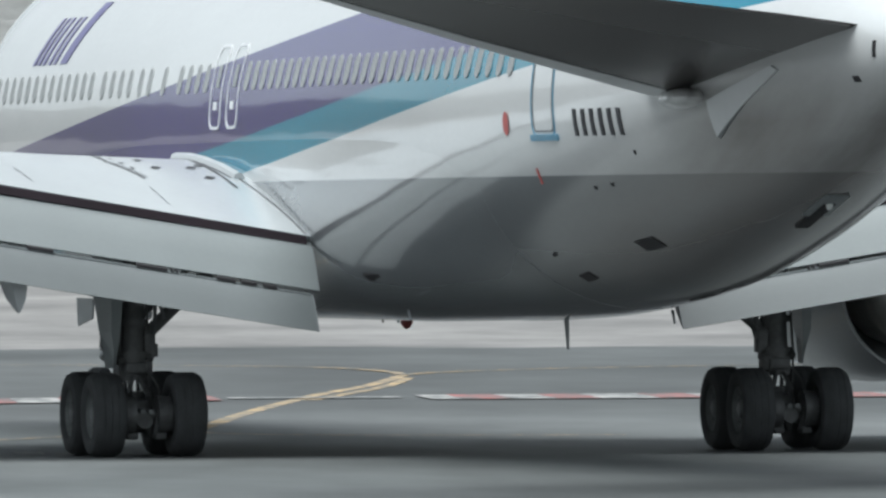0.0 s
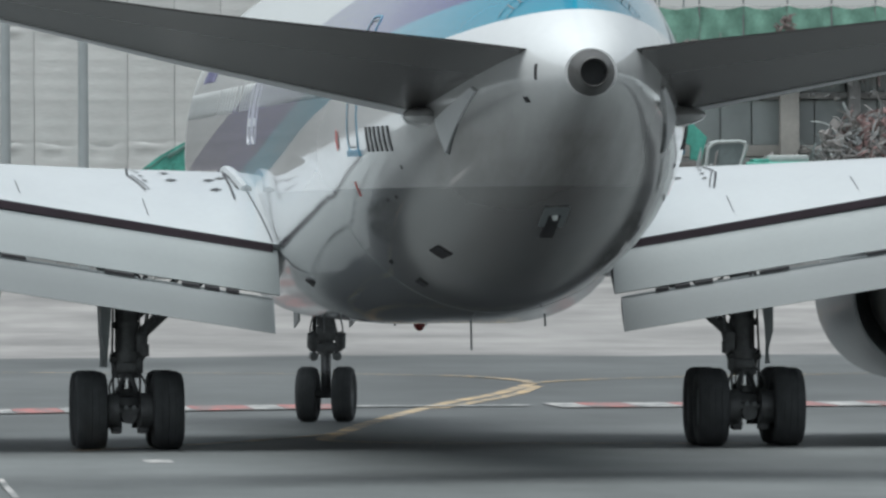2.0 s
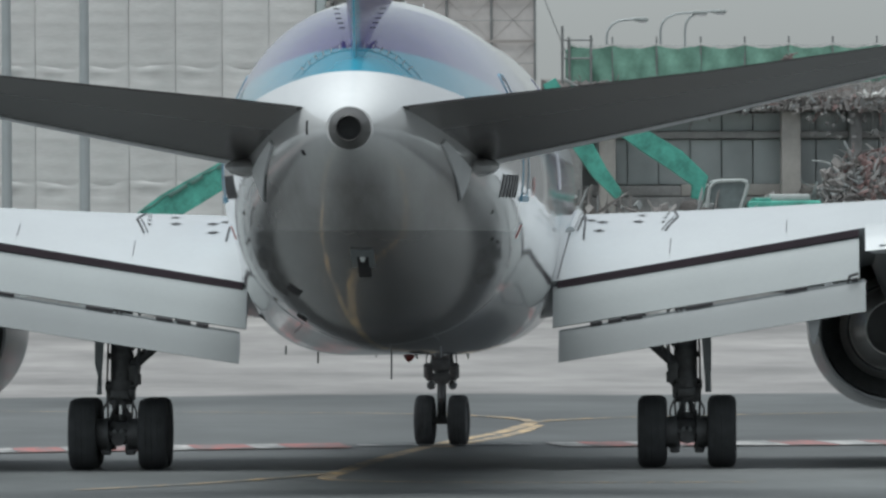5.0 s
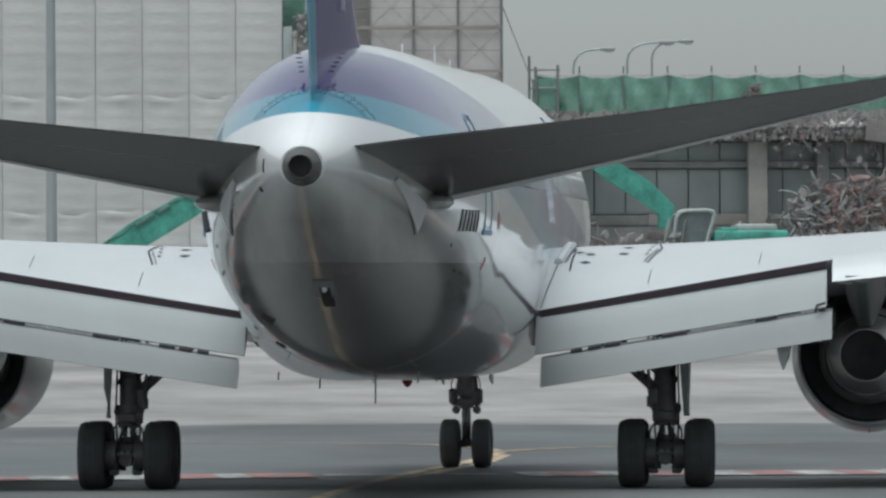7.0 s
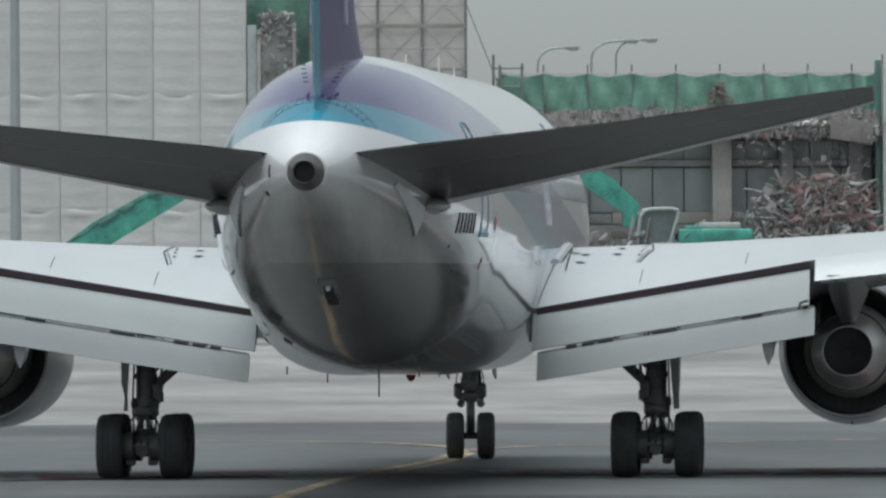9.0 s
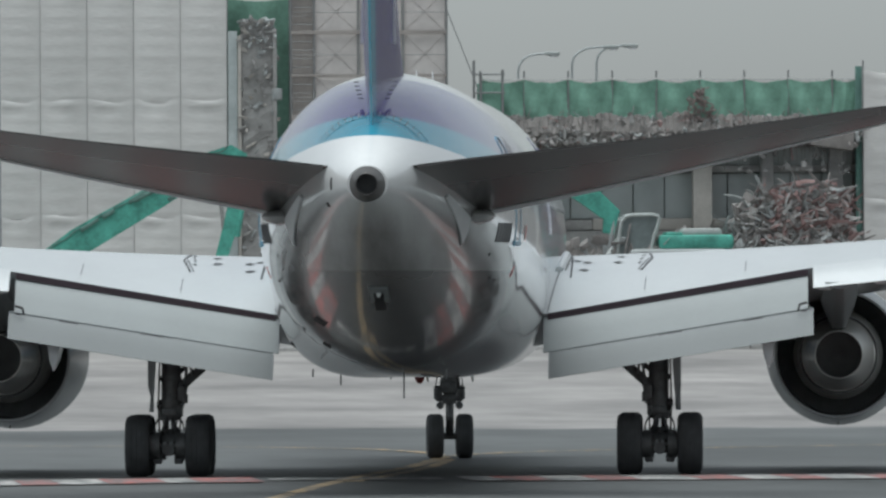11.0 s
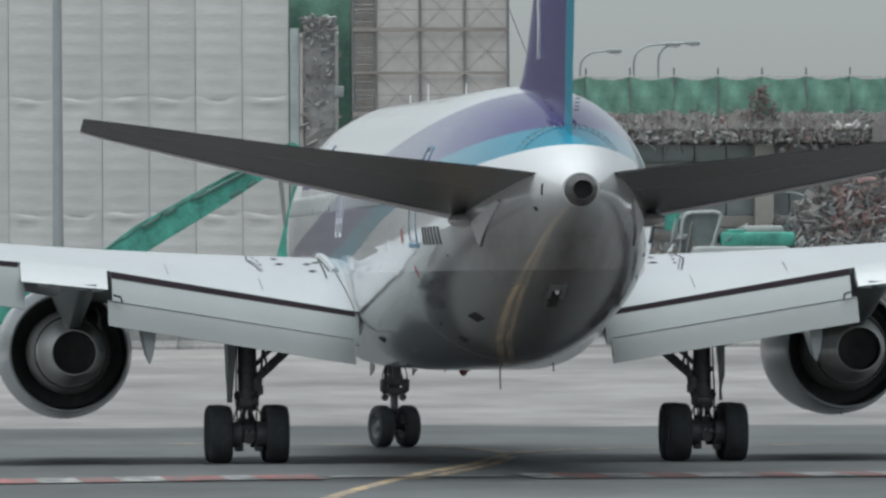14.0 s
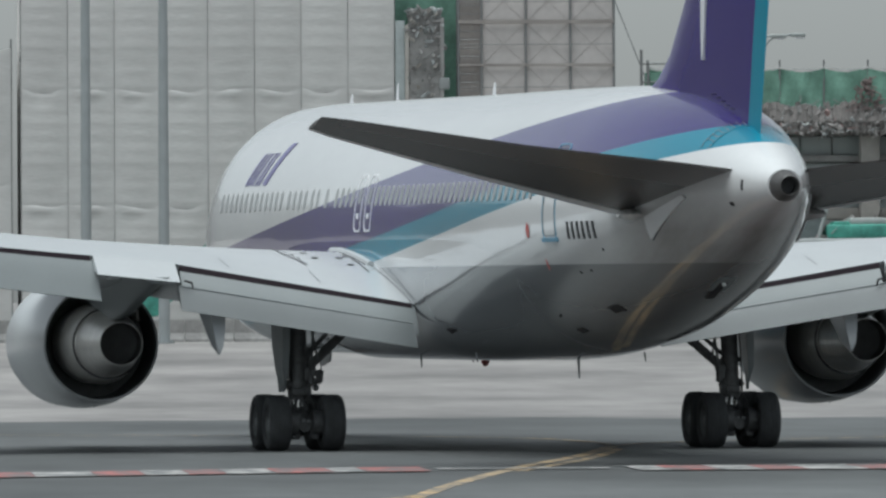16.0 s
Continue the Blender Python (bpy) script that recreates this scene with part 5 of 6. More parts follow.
def build_ruin():
    r = tagged(new("demolished_building"), "half-demolished concrete building with broken slabs and dark bays", "building")
    rnd = random.Random(12)
    part("back_wall", box(bmesh.new(), (34.0, BY + 6, 1.0), (51.7, BY + 6.4, 11.2)), M_VOID, r, smooth=False)
    # broken roof slab with a ragged rim
    rings = []
    for k in range(150):
        x = 34.2 + 17.4 * k / 149
        j = lambda s: rnd.uniform(-s, s)
        rings.append([(x, BY + 0.2 + j(0.06), 10.15 + 0.25 * noise.noise((x * 1.3, 1, 0)) + j(0.05)), (x, BY + 0.0 + j(0.05), 10.75 + j(0.05)), (x, BY + 0.45 + j(0.1), 11.45 + 0.3 * noise.noise((x * 0.9, 5, 0)) + j(0.08)), (x, BY + 6, 11.7), (x, BY + 6, 10.2)])
    part("roof_slab", loft(rings), M_SLAB, r, smooth=False)
    for x, w, z1, mat in ((44.75, 0.42, 10.2, M_PILLAR), (36.72, 0.35, 10.2, M_PILLAR), (47.6, 0.26, 10.2, M_CONC), (50.6, 0.3, 10.2, M_CONC), (35.2, 0.4, 10.2, M_CONC)):
        part("pillar", box(bmesh.new(), (x - w, BY + 0.6, 1.2), (x + w, BY + 1.3, z1), None, 0.04), mat, r)
    part("sill_beam", box(bmesh.new(), (40.0, BY + 1.35, 6.5), (46.0, BY + 1.7, 7.0), None, 0.03), M_PILLAR, r)
    part("dado_wall", box(bmesh.new(), (34.6, BY + 1.4, 1.2), (51.6, BY + 1.8, 6.48), None, 0.03), M_CONC, r)
    part("sill_beam", box(bmesh.new(), (35.7, BY + 1.35, 6.5), (39.98, BY + 1.7, 6.95), None, 0.03), M_CONC, r)
    part("beam", box(bmesh.new(), (34.5, BY + 1.35, 9.0), (51.6, BY + 1.9, 9.3), None, 0.03), M_CONC, r)
    # bay panels painted paler, haze included
    M_BAY = material("haze_lifted_bay_panel", (0.44, 0.475, 0.47), 0.6, 0, 0.15, 0.8)
    for k in range(11):
        x = 36.3 + 1.38 * k
        part("bay_panel", box(bmesh.new(), (x, BY + 1.75, 7.0), (x + 1.33, BY + 1.85, 8.95), None, 0.02), M_BAY, r)
        part("bay_panel", box(bmesh.new(), (x, BY + 1.75, 9.32), (x + 1.33, BY + 1.85, 10.1), None, 0.02), M_BAY, r)
    bm = box(bmesh.new(), (-0.95, -0.1, -0.5), (0.95, 0.1, 0.5), None, 0.03)
    part("hanging_slab", bm, M_SLAB, r, "slab fragment that hangs from the roof", at=pose(50.35, BY - 0.25, 10.5, -14, 8, 4))
    for k in range(26):
        x, z = rnd.uniform(35, 51.3), rnd.uniform(10.1, 10.5)
        a = Vector((x, BY + rnd.uniform(-0.2, 0.6), z))
        part("bent_bar", rod(bmesh.new(), a, a + Vector((rnd.uniform(-0.6, 0.6), rnd.uniform(-0.3, 0.2), rnd.uniform(-0.9, 0.2))), 0.03, 0.03, 5), rnd.choice((M_CONC, M_RUST, M_RUBBLE)), r)


build_ruin()


def heap(name, label, x0, x1, top, count, mats, seed, size, yc=BY - 3, flat=False):
    """A heap: a mound that carries it, and loose pieces of several stuffs."""
    rnd = random.Random(seed)
    cx, w = (x0 + x1) / 2, (x1 - x0) / 2
    h = tagged(new(name), label, "rubble", kind="stuff")
    rings = []
    for k in range(9):
        u = k / 8
        z = 1.2 + (top - 1.6) * u
        s = (1 - 0.62 * u**1.7) if not flat else (1 - 0.15 * u)
        rings.append([(cx + w * s * math.cos(a) * rnd.uniform(0.92, 1.08), yc + 3.2 * s * math.sin(a), z + rnd.uniform(-0.1, 0.1)) for a in np.linspace(0, 2 * math.pi, 29)[:-1]])
    part("mound", loft(rings), M_RUBBLE, h, smooth=False)
    for m, share_of in mats:
        bm = bmesh.new()
        for k in range(int(count * share_of)):
            u = rnd.random() ** 0.8
            s = (1 - 0.62 * u**1.7) if not flat else 1
            a = rnd.uniform(math.pi, 2 * math.pi)
            p = Vector((cx + w * s * math.cos(a), yc + 3.3 * s * math.sin(a), 1.4 + (top - 1.5) * u + rnd.uniform(-0.15, 0.3)))
            k = rnd.random()
            d = size * rnd.uniform(0.4, 1.3)
            chunk(bm, p, (d * 3.2, d * 0.2, d * 0.14) if k < 0.62 else ((d * 1.3, d * 0.8, d * 0.06) if k < 0.85 else (d * 0.7, d * 0.6, d * 0.5)), rnd)
        part("pieces", bm, m, h, smooth=False)


def strip(bm, p, rnd, length, width, thick):
    """A bent strip of torn metal: a ribbon of five short lengths that curls."""
    d = Vector((rnd.uniform(-1, 1), rnd.uniform(-0.5, 0.1), rnd.uniform(-0.55, 0.7))).normalized()
    axis = Vector((rnd.uniform(-1, 1), rnd.uniform(-1, 1), rnd.uniform(-1, 1))).normalized()
    bend, rings, q = Matrix.Rotation(rnd.uniform(-0.45, 0.45), 3, axis), [], Vector(p)
    up = d.cross(Vector((rnd.uniform(-1, 1), 1, rnd.uniform(-1, 1)))).normalized()
    for k in range(6):
        n = d.cross(up).normalized()
        w = width * (1 - 0.1 * k)
        rings.append([q + up * w / 2, q + n * thick, q - up * w / 2, q - n * thick])
        q = q + d * length / 5
        d, up = bend @ d, bend @ up
    loft(rings, True, True, bm)


SCRAP_TOP = [(44.4, 5.0), (45.2, 6.2), (45.9, 7.3), (46.7, 8.0), (47.4, 7.9), (48.2, 8.25), (49.1, 8.1), (49.9, 8.3), (50.8, 7.6), (51.4, 6.4), (51.7, 5.4)]


def scrap_height(x):
    return float(np.interp(x, [p[0] for p in SCRAP_TOP], [p[1] for p in SCRAP_TOP]))


def scrap_heap():
    rnd = random.Random(21)
    h = tagged(new("scrap_heap"), "heap of torn grey and rust-red scrap metal strips", "rubble", kind="stuff")
    rows = []
    for x in np.linspace(44.4, 51.7, 40):
        top = scrap_height(x) - 0.45
        rows.append([(x, BY - 5.6, 1.2)] + [(x, BY - 5.6 + 2.6 * u + rnd.uniform(-0.2, 0.2), 1.3 + (top - 1.3) * u**0.8 + rnd.uniform(-0.15, 0.15)) for u in (0.15, 0.3, 0.45, 0.6, 0.8, 1)] + [(x, BY - 0.4, 1.2)])
    part("mound", loft(rows), M_RUBBLE, h, smooth=False)
    for m, count, x0, x1, low, wide in ((M_RUBBLE, 520, 44.6, 51.0, 0.3, 0.16), (M_RUST, 150, 47.0, 50.7, 0.72, 0.26), (M_RUST, 70, 45, 50.9, 0.3, 0.2), (M_SCRAP, 130, 45.2, 49.6, 0.5, 0.1), (M_CONC, 150, 44.8, 51.0, 0.3, 0.18), (M_VOID, 120, 45, 51, 0.4, 0.2)):
        bm = bmesh.new()
        for k in range(count):
            x = rnd.uniform(x0, x1)
            u = low + (1.03 - low) * rnd.random() ** 0.8
            z = 1.3 + (scrap_height(x) - 1.35) * u
            y = BY - 5.75 + 2.6 * u**1.25 + rnd.uniform(-0.25, 0.1)
            if rnd.random() < 0.75:
                strip(bm, (x, y, z), rnd, rnd.uniform(0.3, 1.2), wide * rnd.uniform(0.3, 1.1), 0.015)
            else:
                d = rnd.uniform(0.15, 0.5)
                chunk(bm, Vector((x, y, z)), (d, d * 0.7, d * rnd.uniform(0.1, 0.7)), rnd)
        part("pieces", bm, m, h, smooth=False)


scrap_heap()
heap("rubble_heap", "heap of broken concrete and bent steel", 35.0, 46.5, 6.1, 420, ((M_RUBBLE, 0.7), (M_SCRAP, 0.1), (M_VOID, 0.2)), 22, 0.45, BY - 3, True)


M_DUSTRED = material("dusty_red_brown_scrap", (0.24, 0.195, 0.185), 0.9, 0, 0.35, 2, 0, 9)


def rim_rubble():
    rnd = random.Random(31)
    h = tagged(new("slab_rubble"), "loose rubble and bent steel along the broken slab edge", "rubble", kind="stuff")
    for m, c in ((M_RUBBLE, 900), (M_CONC, 360), (M_SCRAP, 14), (M_RUST, 70), (M_VOID, 160)):
        bm = bmesh.new()
        for k in range(c):
            d = rnd.choice((0.05, 0.07, 0.1, 0.14, 0.22)) * rnd.uniform(0.7, 1.3)
            up = rnd.random() ** 1.3
            p = Vector((rnd.uniform(34.5, 51.5), BY - 0.1 + 0.6 * up + rnd.uniform(-0.12, 0.1), 10.25 + 1.15 * up))
            if rnd.random() < 0.3:
                strip(bm, p, rnd, rnd.uniform(0.3, 0.9), 0.06, 0.015)
            else:
                chunk(bm, p, (d * 1.6, d * 0.7, d * 0.5), rnd)
        part("pieces", bm, m, h, smooth=False)
    # small pile of red-brown pieces on the slab, against the net
    bm = bmesh.new()
    for k in range(90):
        u = rnd.random()
        p = Vector((44.6 + (1 - u) * rnd.uniform(-0.9, 0.9) + rnd.uniform(-0.15, 0.15), BY + 0.35 + rnd.uniform(-0.15, 0.2), 11.2 + 1.35 * u))
        strip(bm, p, rnd, rnd.uniform(0.15, 0.4), 0.12, 0.03)
    part("pieces", bm, M_DUSTRED, h, smooth=False)
    # a few white broken pieces
    bm = bmesh.new()
    for k in range(9):
        chunk(bm, Vector((48.4 + rnd.uniform(-0.8, 0.8), BY - 0.25, 10.9 + rnd.uniform(-0.12, 0.2))), (rnd.uniform(0.15, 0.4), 0.12, rnd.uniform(0.08, 0.2)), rnd)
    part("pieces", bm, M_SHEET, h, smooth=False)
    # pieces caught on the bars that hang below the slab
    bm = bmesh.new()
    for k in range(46):
        x, z = rnd.uniform(45.3, 51.2), rnd.uniform(8.9, 10.3)
        d = rnd.uniform(0.06, 0.24)
        chunk(bm, Vector((x, BY + 0.1 + rnd.uniform(-0.2, 0.4), z)), (d, d * 0.5, d * 1.2), rnd)
        rod(bm, (x, BY + 0.3, z), (x + rnd.uniform(-0.15, 0.15), BY + 0.3, 10.5), 0.012, 0.012, 5)
    part("pieces", bm, M_CONC, h, smooth=False)


rim_rubble()


def build_green_fence():
    f = tagged(new("green_net_fence"), "green safety net on steel posts above the broken slab", "fence")
    k = 0
    x = 35.05
    while x < 51.4:
        w = min(1.93, 51.6 - x)
        part("net_panel", net_mesh(w, 1.9, 50 + k), M_NET, f, at=pose(x, BY + 0.9, 11.2))
        rows = [[(w * u, 0.02, 1.9 - 0.16 * math.sin(math.pi * u) + dz + 0.03 * math.sin(17 * u + k) * (dz > 0)) for dz in (-0.03, 0.05)] for u in np.linspace(0, 1, 17)]
        part("hem", loft(rows, False, False), M_SHEET, f, "frayed pale hem of the net", at=pose(x, BY + 0.88, 11.2))
        part("post", rod(bmesh.new(), (x, BY + 1.0, 11.2), (x, BY + 1.0, 13.45), 0.04, 0.04, 8), M_PIPE, f)
        x += 1.93
        k += 1
    part("top_rail", rod(bmesh.new(), (35.0, BY + 1.0, 13.05), (51.6, BY + 1.0, 13.05), 0.012, 0.012, 6), M_PIPE, f)
    part("edge_strip", box(bmesh.new(), (51.45, BY + 0.3, 1.3), (51.72, BY + 0.6, 13.6), None, 0.02), M_NETD, f)
    g = tagged(new("corner_frame"), "small steel corner frame of the scaffold", "scaffolding")
    for x, z1 in ((34.75, 13.9), (35.05, 13.4), (36.0, 13.5)):
        part("post", rod(bmesh.new(), (x, BY + 0.5, 10.9), (x, BY + 0.5, z1), 0.06, 0.06, 8), M_PIPE, g)
    for z in (13.3, 12.5):
        part("rail", rod(bmesh.new(), (34.7, BY + 0.5, z), (36.1, BY + 0.5, z), 0.04, 0.04, 8), M_PIPE, g)
    part("box_panel", box(bmesh.new(), (34.9, BY + 0.6, 11.3), (36.0, BY + 0.8, 12.9), None, 0.03), M_NET, g)


build_green_fence()


def limb(pts, mat, name, parent, w=0.25):
    """A welded box arm along (x, y, z, depth) points."""
    rings = []
    for i, p in enumerate(pts):
        a, b = pts[max(i - 1, 0)], pts[min(i + 1, len(pts) - 1)]
        d = Vector((b[0] - a[0], 0, b[2] - a[2])).normalized()
        n = Vector((-d.z, 0, d.x)) * p[3] / 2
        c = Vector(p[:3])
        rings.append([c + n + Vector((0, -w, 0)), c + n + Vector((0, w, 0)), c - n + Vector((0, w, 0)), c - n + Vector((0, -w, 0))])
    return part(name, loft(rings), mat, parent, smooth=False)


def build_far_wall():
    """Plain unseen walls beyond the sheeted buildings, added to darken what the fuselage reflects."""
    for x0, x1 in ((-420, -3.2), (58.2, 420)):
        bm = box(bmesh.new(), (x0, BY + 2, 0.8), (x1, BY + 16, 24))
        tagged(part("unseen_wall", bm, M_CONC, smooth=False), "plain grey wall out of view, added to darken reflections", "wall", kind="structure")


build_far_wall()


def build_machines():
    y = BY - 9
    e = tagged(new("demolition_excavator"), "green long-reach demolition excavator with a bent boom", "excavator")
    limb([(12.4, y, 2.6, 1.0), (14.5, y, 4.1, 1.12), (17.2, y, 6.05, 1.2), (20.5, y, 7.95, 1.05), (22.6, y, 9.15, 0.8), (23.6, y, 9.75, 0.5)], M_EXC, "boom", e)
    limb([(22.5, y, 9.5, 0.5), (23.7, y, 9.85, 0.55), (24.1, y, 9.7, 0.5), (23.95, y, 8.2, 0.55), (23.6, y, 6.6, 0.6), (23.2, y, 5.2, 0.5)], M_EXC, "stick", e, 0.2)
    part("hydraulic_ram", rod(bmesh.new(), (19.5, y - 0.3, 7.75), (22.9, y - 0.3, 9.5), 0.1, 0.07, 10), M_NETD, e)
    part("hydraulic_ram", rod(bmesh.new(), (23.1, y - 0.1, 8.9), (23.35, y - 0.1, 6.3), 0.10, 0.08, 10), M_CONC, e)
    rnd = random.Random(5)
    spine = [(12.6, 3.3), (14.3, 4.55), (17.0, 6.5), (20.3, 8.35), (22.4, 9.5), (23.5, 10.0)]
    for k in range(4):
        bm, last = bmesh.new(), None
        for i in range(31):
            u = i / 30 * (len(spine) - 1.001)
            a, f = int(u), u - int(u)
            p = (spine[a][0] + (spine[a + 1][0] - spine[a][0]) * f + 0.06 * k, y - 0.27 + 0.1 * k, spine[a][1] + (spine[a + 1][1] - spine[a][1]) * f - 0.09 * k + rnd.uniform(-0.07, 0.07))
            if last:
                rod(bm, last, p, 0.035, 0.035, 6)
            last = p
        part("hose", bm, M_VOID if k % 2 else M_NETD, e, "dusty hydraulic hose along the boom")
    for x, z, d in ((14.6, 4.7, 0.35), (17.6, 6.75, 0.45), (18.4, 7.2, 0.3), (19.6, 7.9, 0.4), (21.2, 7.95, 0.3), (21.9, 8.35, 0.25)):
        part("pipe_clamp", box(bmesh.new(), (-d, -0.14, -0.1), (d, 0.14, 0.07), None, 0.05), M_NETD, e, at=pose(x, y - 0.24, z, 0, -33, 0))
    part("tipping_link", rod(bmesh.new(), (22.0, y - 0.15, 8.6), (24.0, y - 0.15, 9.2), 0.12, 0.09, 8), M_EXC, e)
    part("tipping_link", rod(bmesh.new(), (24.15, y - 0.15, 9.3), (24.75, y - 0.15, 8.3), 0.14, 0.1, 8), M_EXC, e)
    part("hydraulic_ram", rod(bmesh.new(), (24.3, y - 0.2, 8.4), (23.9, y - 0.2, 6.2), 0.09, 0.12, 8), M_EXC, e)
    bm = box(bmesh.new(), (9.6, y - 1.4, 2.4), (13.4, y + 1.4, 4.2), None, 0.15)
    part("body", bm, M_EXC, e)
    for s in (-1, 1):
        part("crawler_track", box(bmesh.new(), (9.3, y + s * 1.3 - 0.35, 1.25), (13.8, y + s * 1.3 + 0.35, 2.3), None, 0.3), M_VOID, e)
    e = tagged(new("excavator"), "green excavator with pale cab standing on the rubble", "excavator")
    y = BY - 5.5
    part("body", box(bmesh.new(), (42.2, y - 1.2, 5.6), (45.4, y + 1.2, 6.22), None, 0.14), M_EXC, e)
    part("engine_cover", box(bmesh.new(), (42.5, y - 1.1, 6.15), (43.2, y + 0.9, 6.34), None, 0.06), M_EXC, e)
    part("counterweight", box(bmesh.new(), (43.2, y - 1.0, 6.18), (44.9, y + 1.0, 6.5), None, 0.1), M_CABW, e)
    rings = [[(xb + (xt - xb) * u, yy, 5.4 + 1.65 * u) for xb, xt, yy in ((40.5, 40.7, y - 0.7), (41.85, 42.15, y - 0.7), (41.85, 42.15, y + 0.8), (40.5, 40.7, y + 0.8))] for u in (0, 0.5, 1)]
    cab = part("cab", loft(rings), M_CABG, e, "dark glazed cab", smooth=False)
    line = [(40.4, 5.3), (40.5, 6.3), (40.58, 6.8), (40.75, 7.0), (41.0, 7.08), (41.95, 7.1), (42.2, 7.02), (42.22, 6.85), (42.0, 6.2), (41.8, 5.3)]
    for yy in (y - 0.78, y + 0.82):
        bm = bmesh.new()
        for (xa, za), (xb, zb) in zip(line, line[1:]):
            rod(bm, (xa, yy, za), (xb, yy, zb), 0.075, 0.075, 8)
        part("cab_frame", bm, M_CABW, cab, "pale rounded cab frame")
    limb([(40.1, y + 0.3, 6.3, 0.45), (40.25, y + 0.3, 7.1, 0.8), (39.2, y + 0.3, 8.0, 0.95), (38.0, y + 0.3, 8.75, 0.9), (36.6, y + 0.3, 9.65, 0.7), (34.6, y + 0.3, 11.0, 0.55)], M_EXC, "boom", e)
    limb([(33.75, y + 0.3, 11.4, 0.6), (34.3, y + 0.3, 10.4, 0.75), (35.1, y + 0.3, 8.8, 0.85), (35.9, y + 0.3, 7.5, 0.7), (36.8, y + 0.3, 6.4, 0.4)], M_EXC, "stick", e, 0.2)
    part("hydraulic_ram", rod(bmesh.new(), (34.4, y + 0.1, 11.5), (36.4, y + 0.1, 10.3), 0.07, 0.07, 8), M_SCRAP, e)
    part("crawler_track", box(bmesh.new(), (40.9, y - 1.5, 4.9), (45.2, y + 1.5, 5.62), None, 0.25), M_VOID, e)


build_machines()


def lamp_post(x, y, top, reach):
    p = tagged(new("street_lamp"), "grey street lamp with a curved arm behind the net", "street lamp", "street lamps")
    p.location = (x, y, 1.35)
    h = top - 1.35
    pts = [(0, 0, 0)] + [(0, 0, h - 0.9)] + [(reach * (1 - math.cos(a)) * 0.6, 0, h - 0.9 + 0.75 * math.sin(a)) for a in (0.4, 0.8, 1.2, 1.5)] + [(reach, 0, h - 0.1)]
    bm = bmesh.new()
    for a, b in zip(pts, pts[1:]):
        rod(bm, a, b, 0.07 if a[2] < h - 1 else 0.05, 0.05, 8)
    part("pole", bm, M_POLE, p)
    part("lamp_head", box(bmesh.new(), (reach - 0.15, -0.13, h - 0.2), (reach + 0.55, 0.13, h - 0.03), None, 0.05), M_CABW, p)
    part("lens", box(bmesh.new(), (reach + 0.05, -0.1, h - 0.27), (reach + 0.48, 0.1, h - 0.18), None, 0.04), M_OUT, p, "pale glass lens of the lamp")


K = 500 / 480
lamp_post(36.65 * K, 500, 14.75, 1.35)
lamp_post(39.0 * K, 500, 15.05, 1.6)
lamp_post(40.07 * K, 500, 15.1, 1.35)


def mast(x, y):
    p = tagged(new("floodlight_mast"), "tall grey-blue tapered steel floodlight mast", "mast", "masts")
    p.location = (x, y, rise(y))
    part("shaft", turned([(0, 0.24), (6, 0.215), (14, 0.185), (24, 0.15)], 20, None, "Z"), M_POLE, p)
    part("base_plate", turned([(0, 0.0), (0, 0.42), (0.12, 0.42), (0.12, 0.2)], 20, None, "Z"), M_POLE, p)
    part("crossarm", box(bmesh.new(), (-1.2, -0.1, 23.8), (1.2, 0.1, 24.0), None, 0.03), M_POLE, p)


mast(11.4 * 455 / 520, 455)
mast(15.06 * 455 / 520, 455)


def site_edge():
    """A row of low concrete barriers at the foot of the site."""
    first = None
    rnd = random.Random(3)
    for k in range(24):
        m = pose(5 + 2.05 * k, 462 + rnd.uniform(-0.1, 0.1), rise(462) - 0.02)
        if first is None:
            rings = [[(x, a, b) for a, b in ((-0.3, 0), (-0.28, 0.15), (-0.1, 0.4), (-0.08, 0.95), (0.08, 0.95), (0.1, 0.4), (0.28, 0.15), (0.3, 0))] for x in (-1, 1)]
            first = part("barrier", loft(rings), M_CONC, smooth=False, at=m)
            tagged(first, "low grey concrete barrier at the foot of the site", "barrier", "site barriers")
        else:
            copy_thing(first, m)


site_edge()


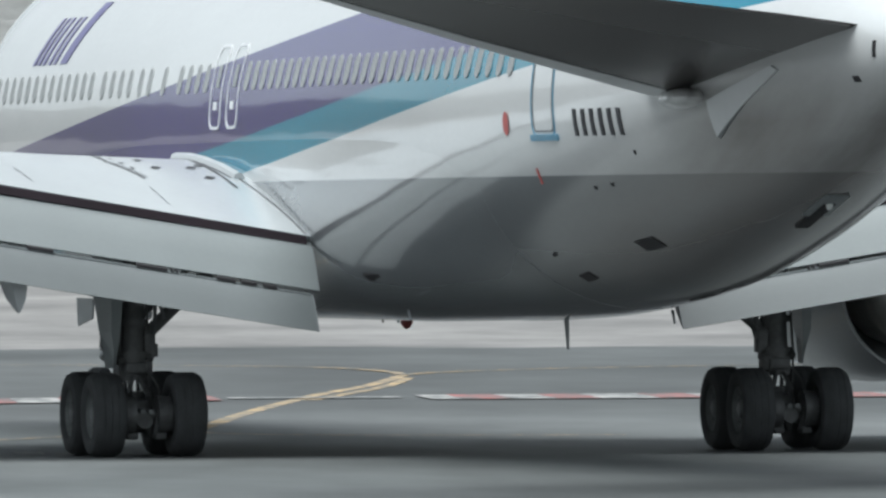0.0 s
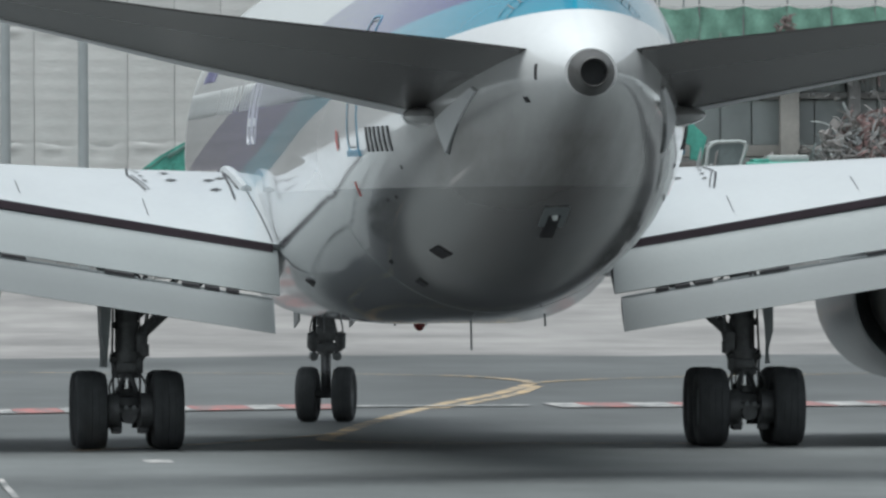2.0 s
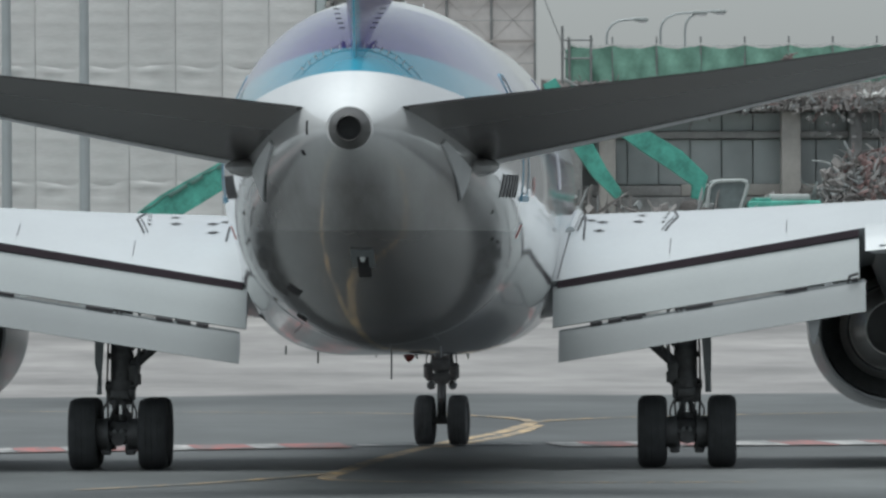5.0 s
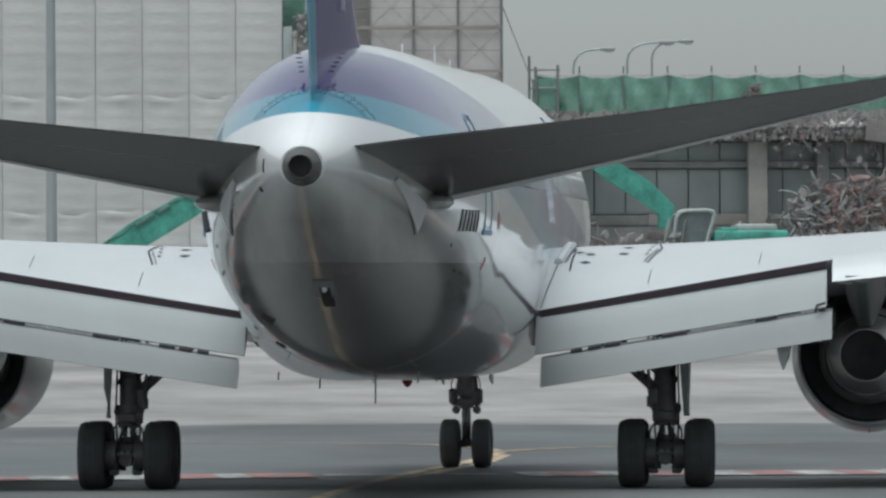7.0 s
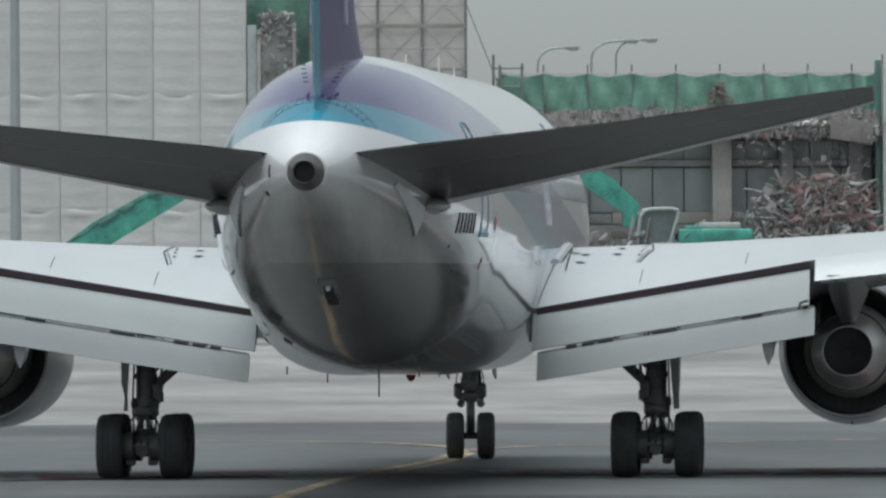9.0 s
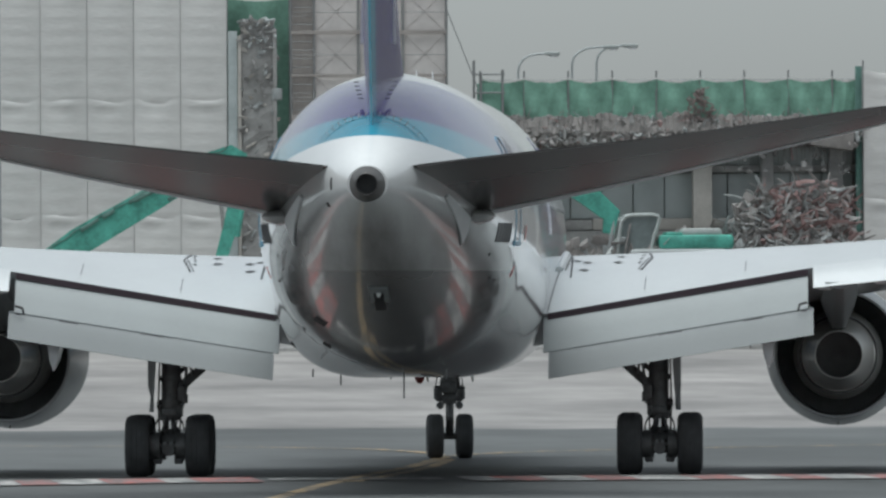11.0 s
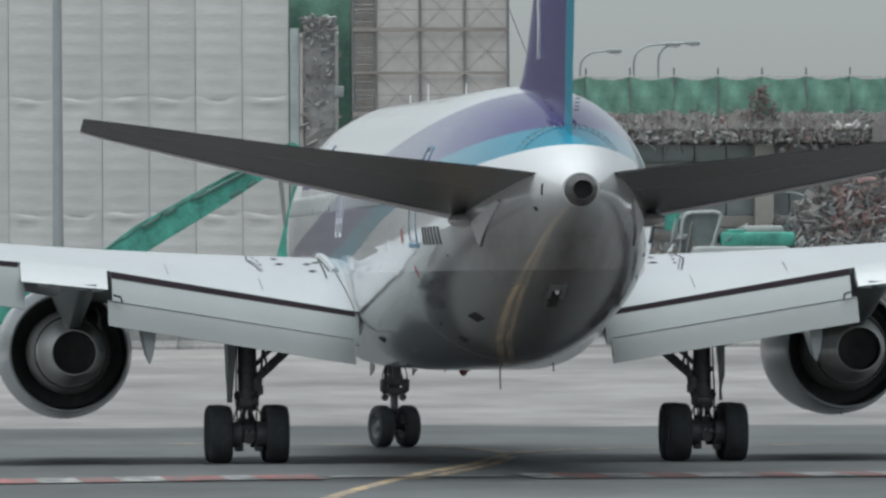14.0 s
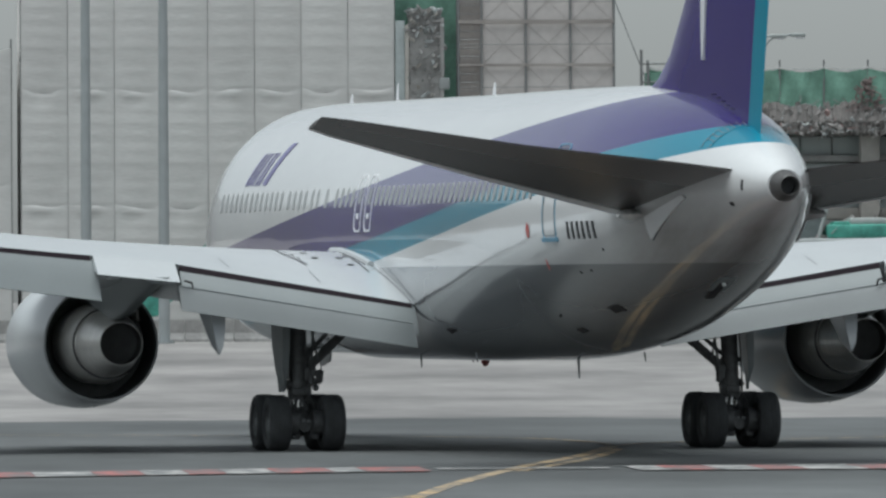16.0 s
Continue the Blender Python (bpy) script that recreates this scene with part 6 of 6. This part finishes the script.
# ---- everything that moves ----
def spline(col, t):
    """Smooth reading of TRACK between its rows."""
    i = max(k for k in range(len(TRACK)) if TRACK[k][0] <= t + 1e-9)
    if i == len(TRACK) - 1:
        return TRACK[i][col]
    a, b = TRACK[i], TRACK[i + 1]
    p, q = TRACK[max(i - 1, 0)], TRACK[min(i + 2, len(TRACK) - 1)]
    h = b[0] - a[0]
    m0 = (b[col] - p[col]) / (b[0] - p[0]) * h
    m1 = (q[col] - a[col]) / (q[0] - a[0]) * h
    u = (t - a[0]) / h
    return (2 * u**3 - 3 * u * u + 1) * a[col] + (u**3 - 2 * u * u + u) * m0 + (-2 * u**3 + 3 * u * u) * b[col] + (u**3 - u * u) * m1


def motions():
    walk(plane, [(t / 4, pose(spline(3, t / 4), spline(4, t / 4), 0, 0, 0, spline(5, t / 4))) for t in range(65)])
    # wheels roll with the way gone, the nose wheels also steer
    steps = [k / 10 for k in range(161)]
    way, turn = [0.0], []
    for a, b in zip(steps, steps[1:]):
        way.append(way[-1] + math.hypot(spline(3, b) - spline(3, a), spline(4, b) - spline(4, a)))
    for t in steps:
        a, b = max(0, t - 0.4), min(16, t + 0.4)
        v = math.hypot(spline(3, b) - spline(3, a), spline(4, b) - spline(4, a))
        turn.append(math.degrees(math.atan(22.76 * radians(spline(5, b) - spline(5, a)) / v)))
    for ob, x, y, r, steered in WHEELS:
        rows = []
        for t, d, s in zip(steps, way, turn):
            spin = Matrix.Rotation(-d / r, 4, "X")
            if steered:
                st = Matrix.Rotation(radians(s), 4, "Z")
                rows.append((t, Matrix.Translation((0, 22.76, r)) @ st @ Matrix.Translation((x, y - 22.76, 0)) @ spin))
            else:
                rows.append((t, Matrix.Translation((x, y, r)) @ spin))
        walk(ob, rows)
    # the inboard flaps run in while the aircraft rolls on
    for ob, role in FLAPS:
        k = (0.08, 0.11) if role == "main" else (0.14, 0.40)
        rows = [(t, pose(0, k[0] * u, k[1] * u)) for t, u in ((0, 0), (8.5, 0.02), (10.5, 0.18), (12.5, 0.42), (14.5, 0.72), (16, 1.0))]
        walk(ob, rows)


motions()
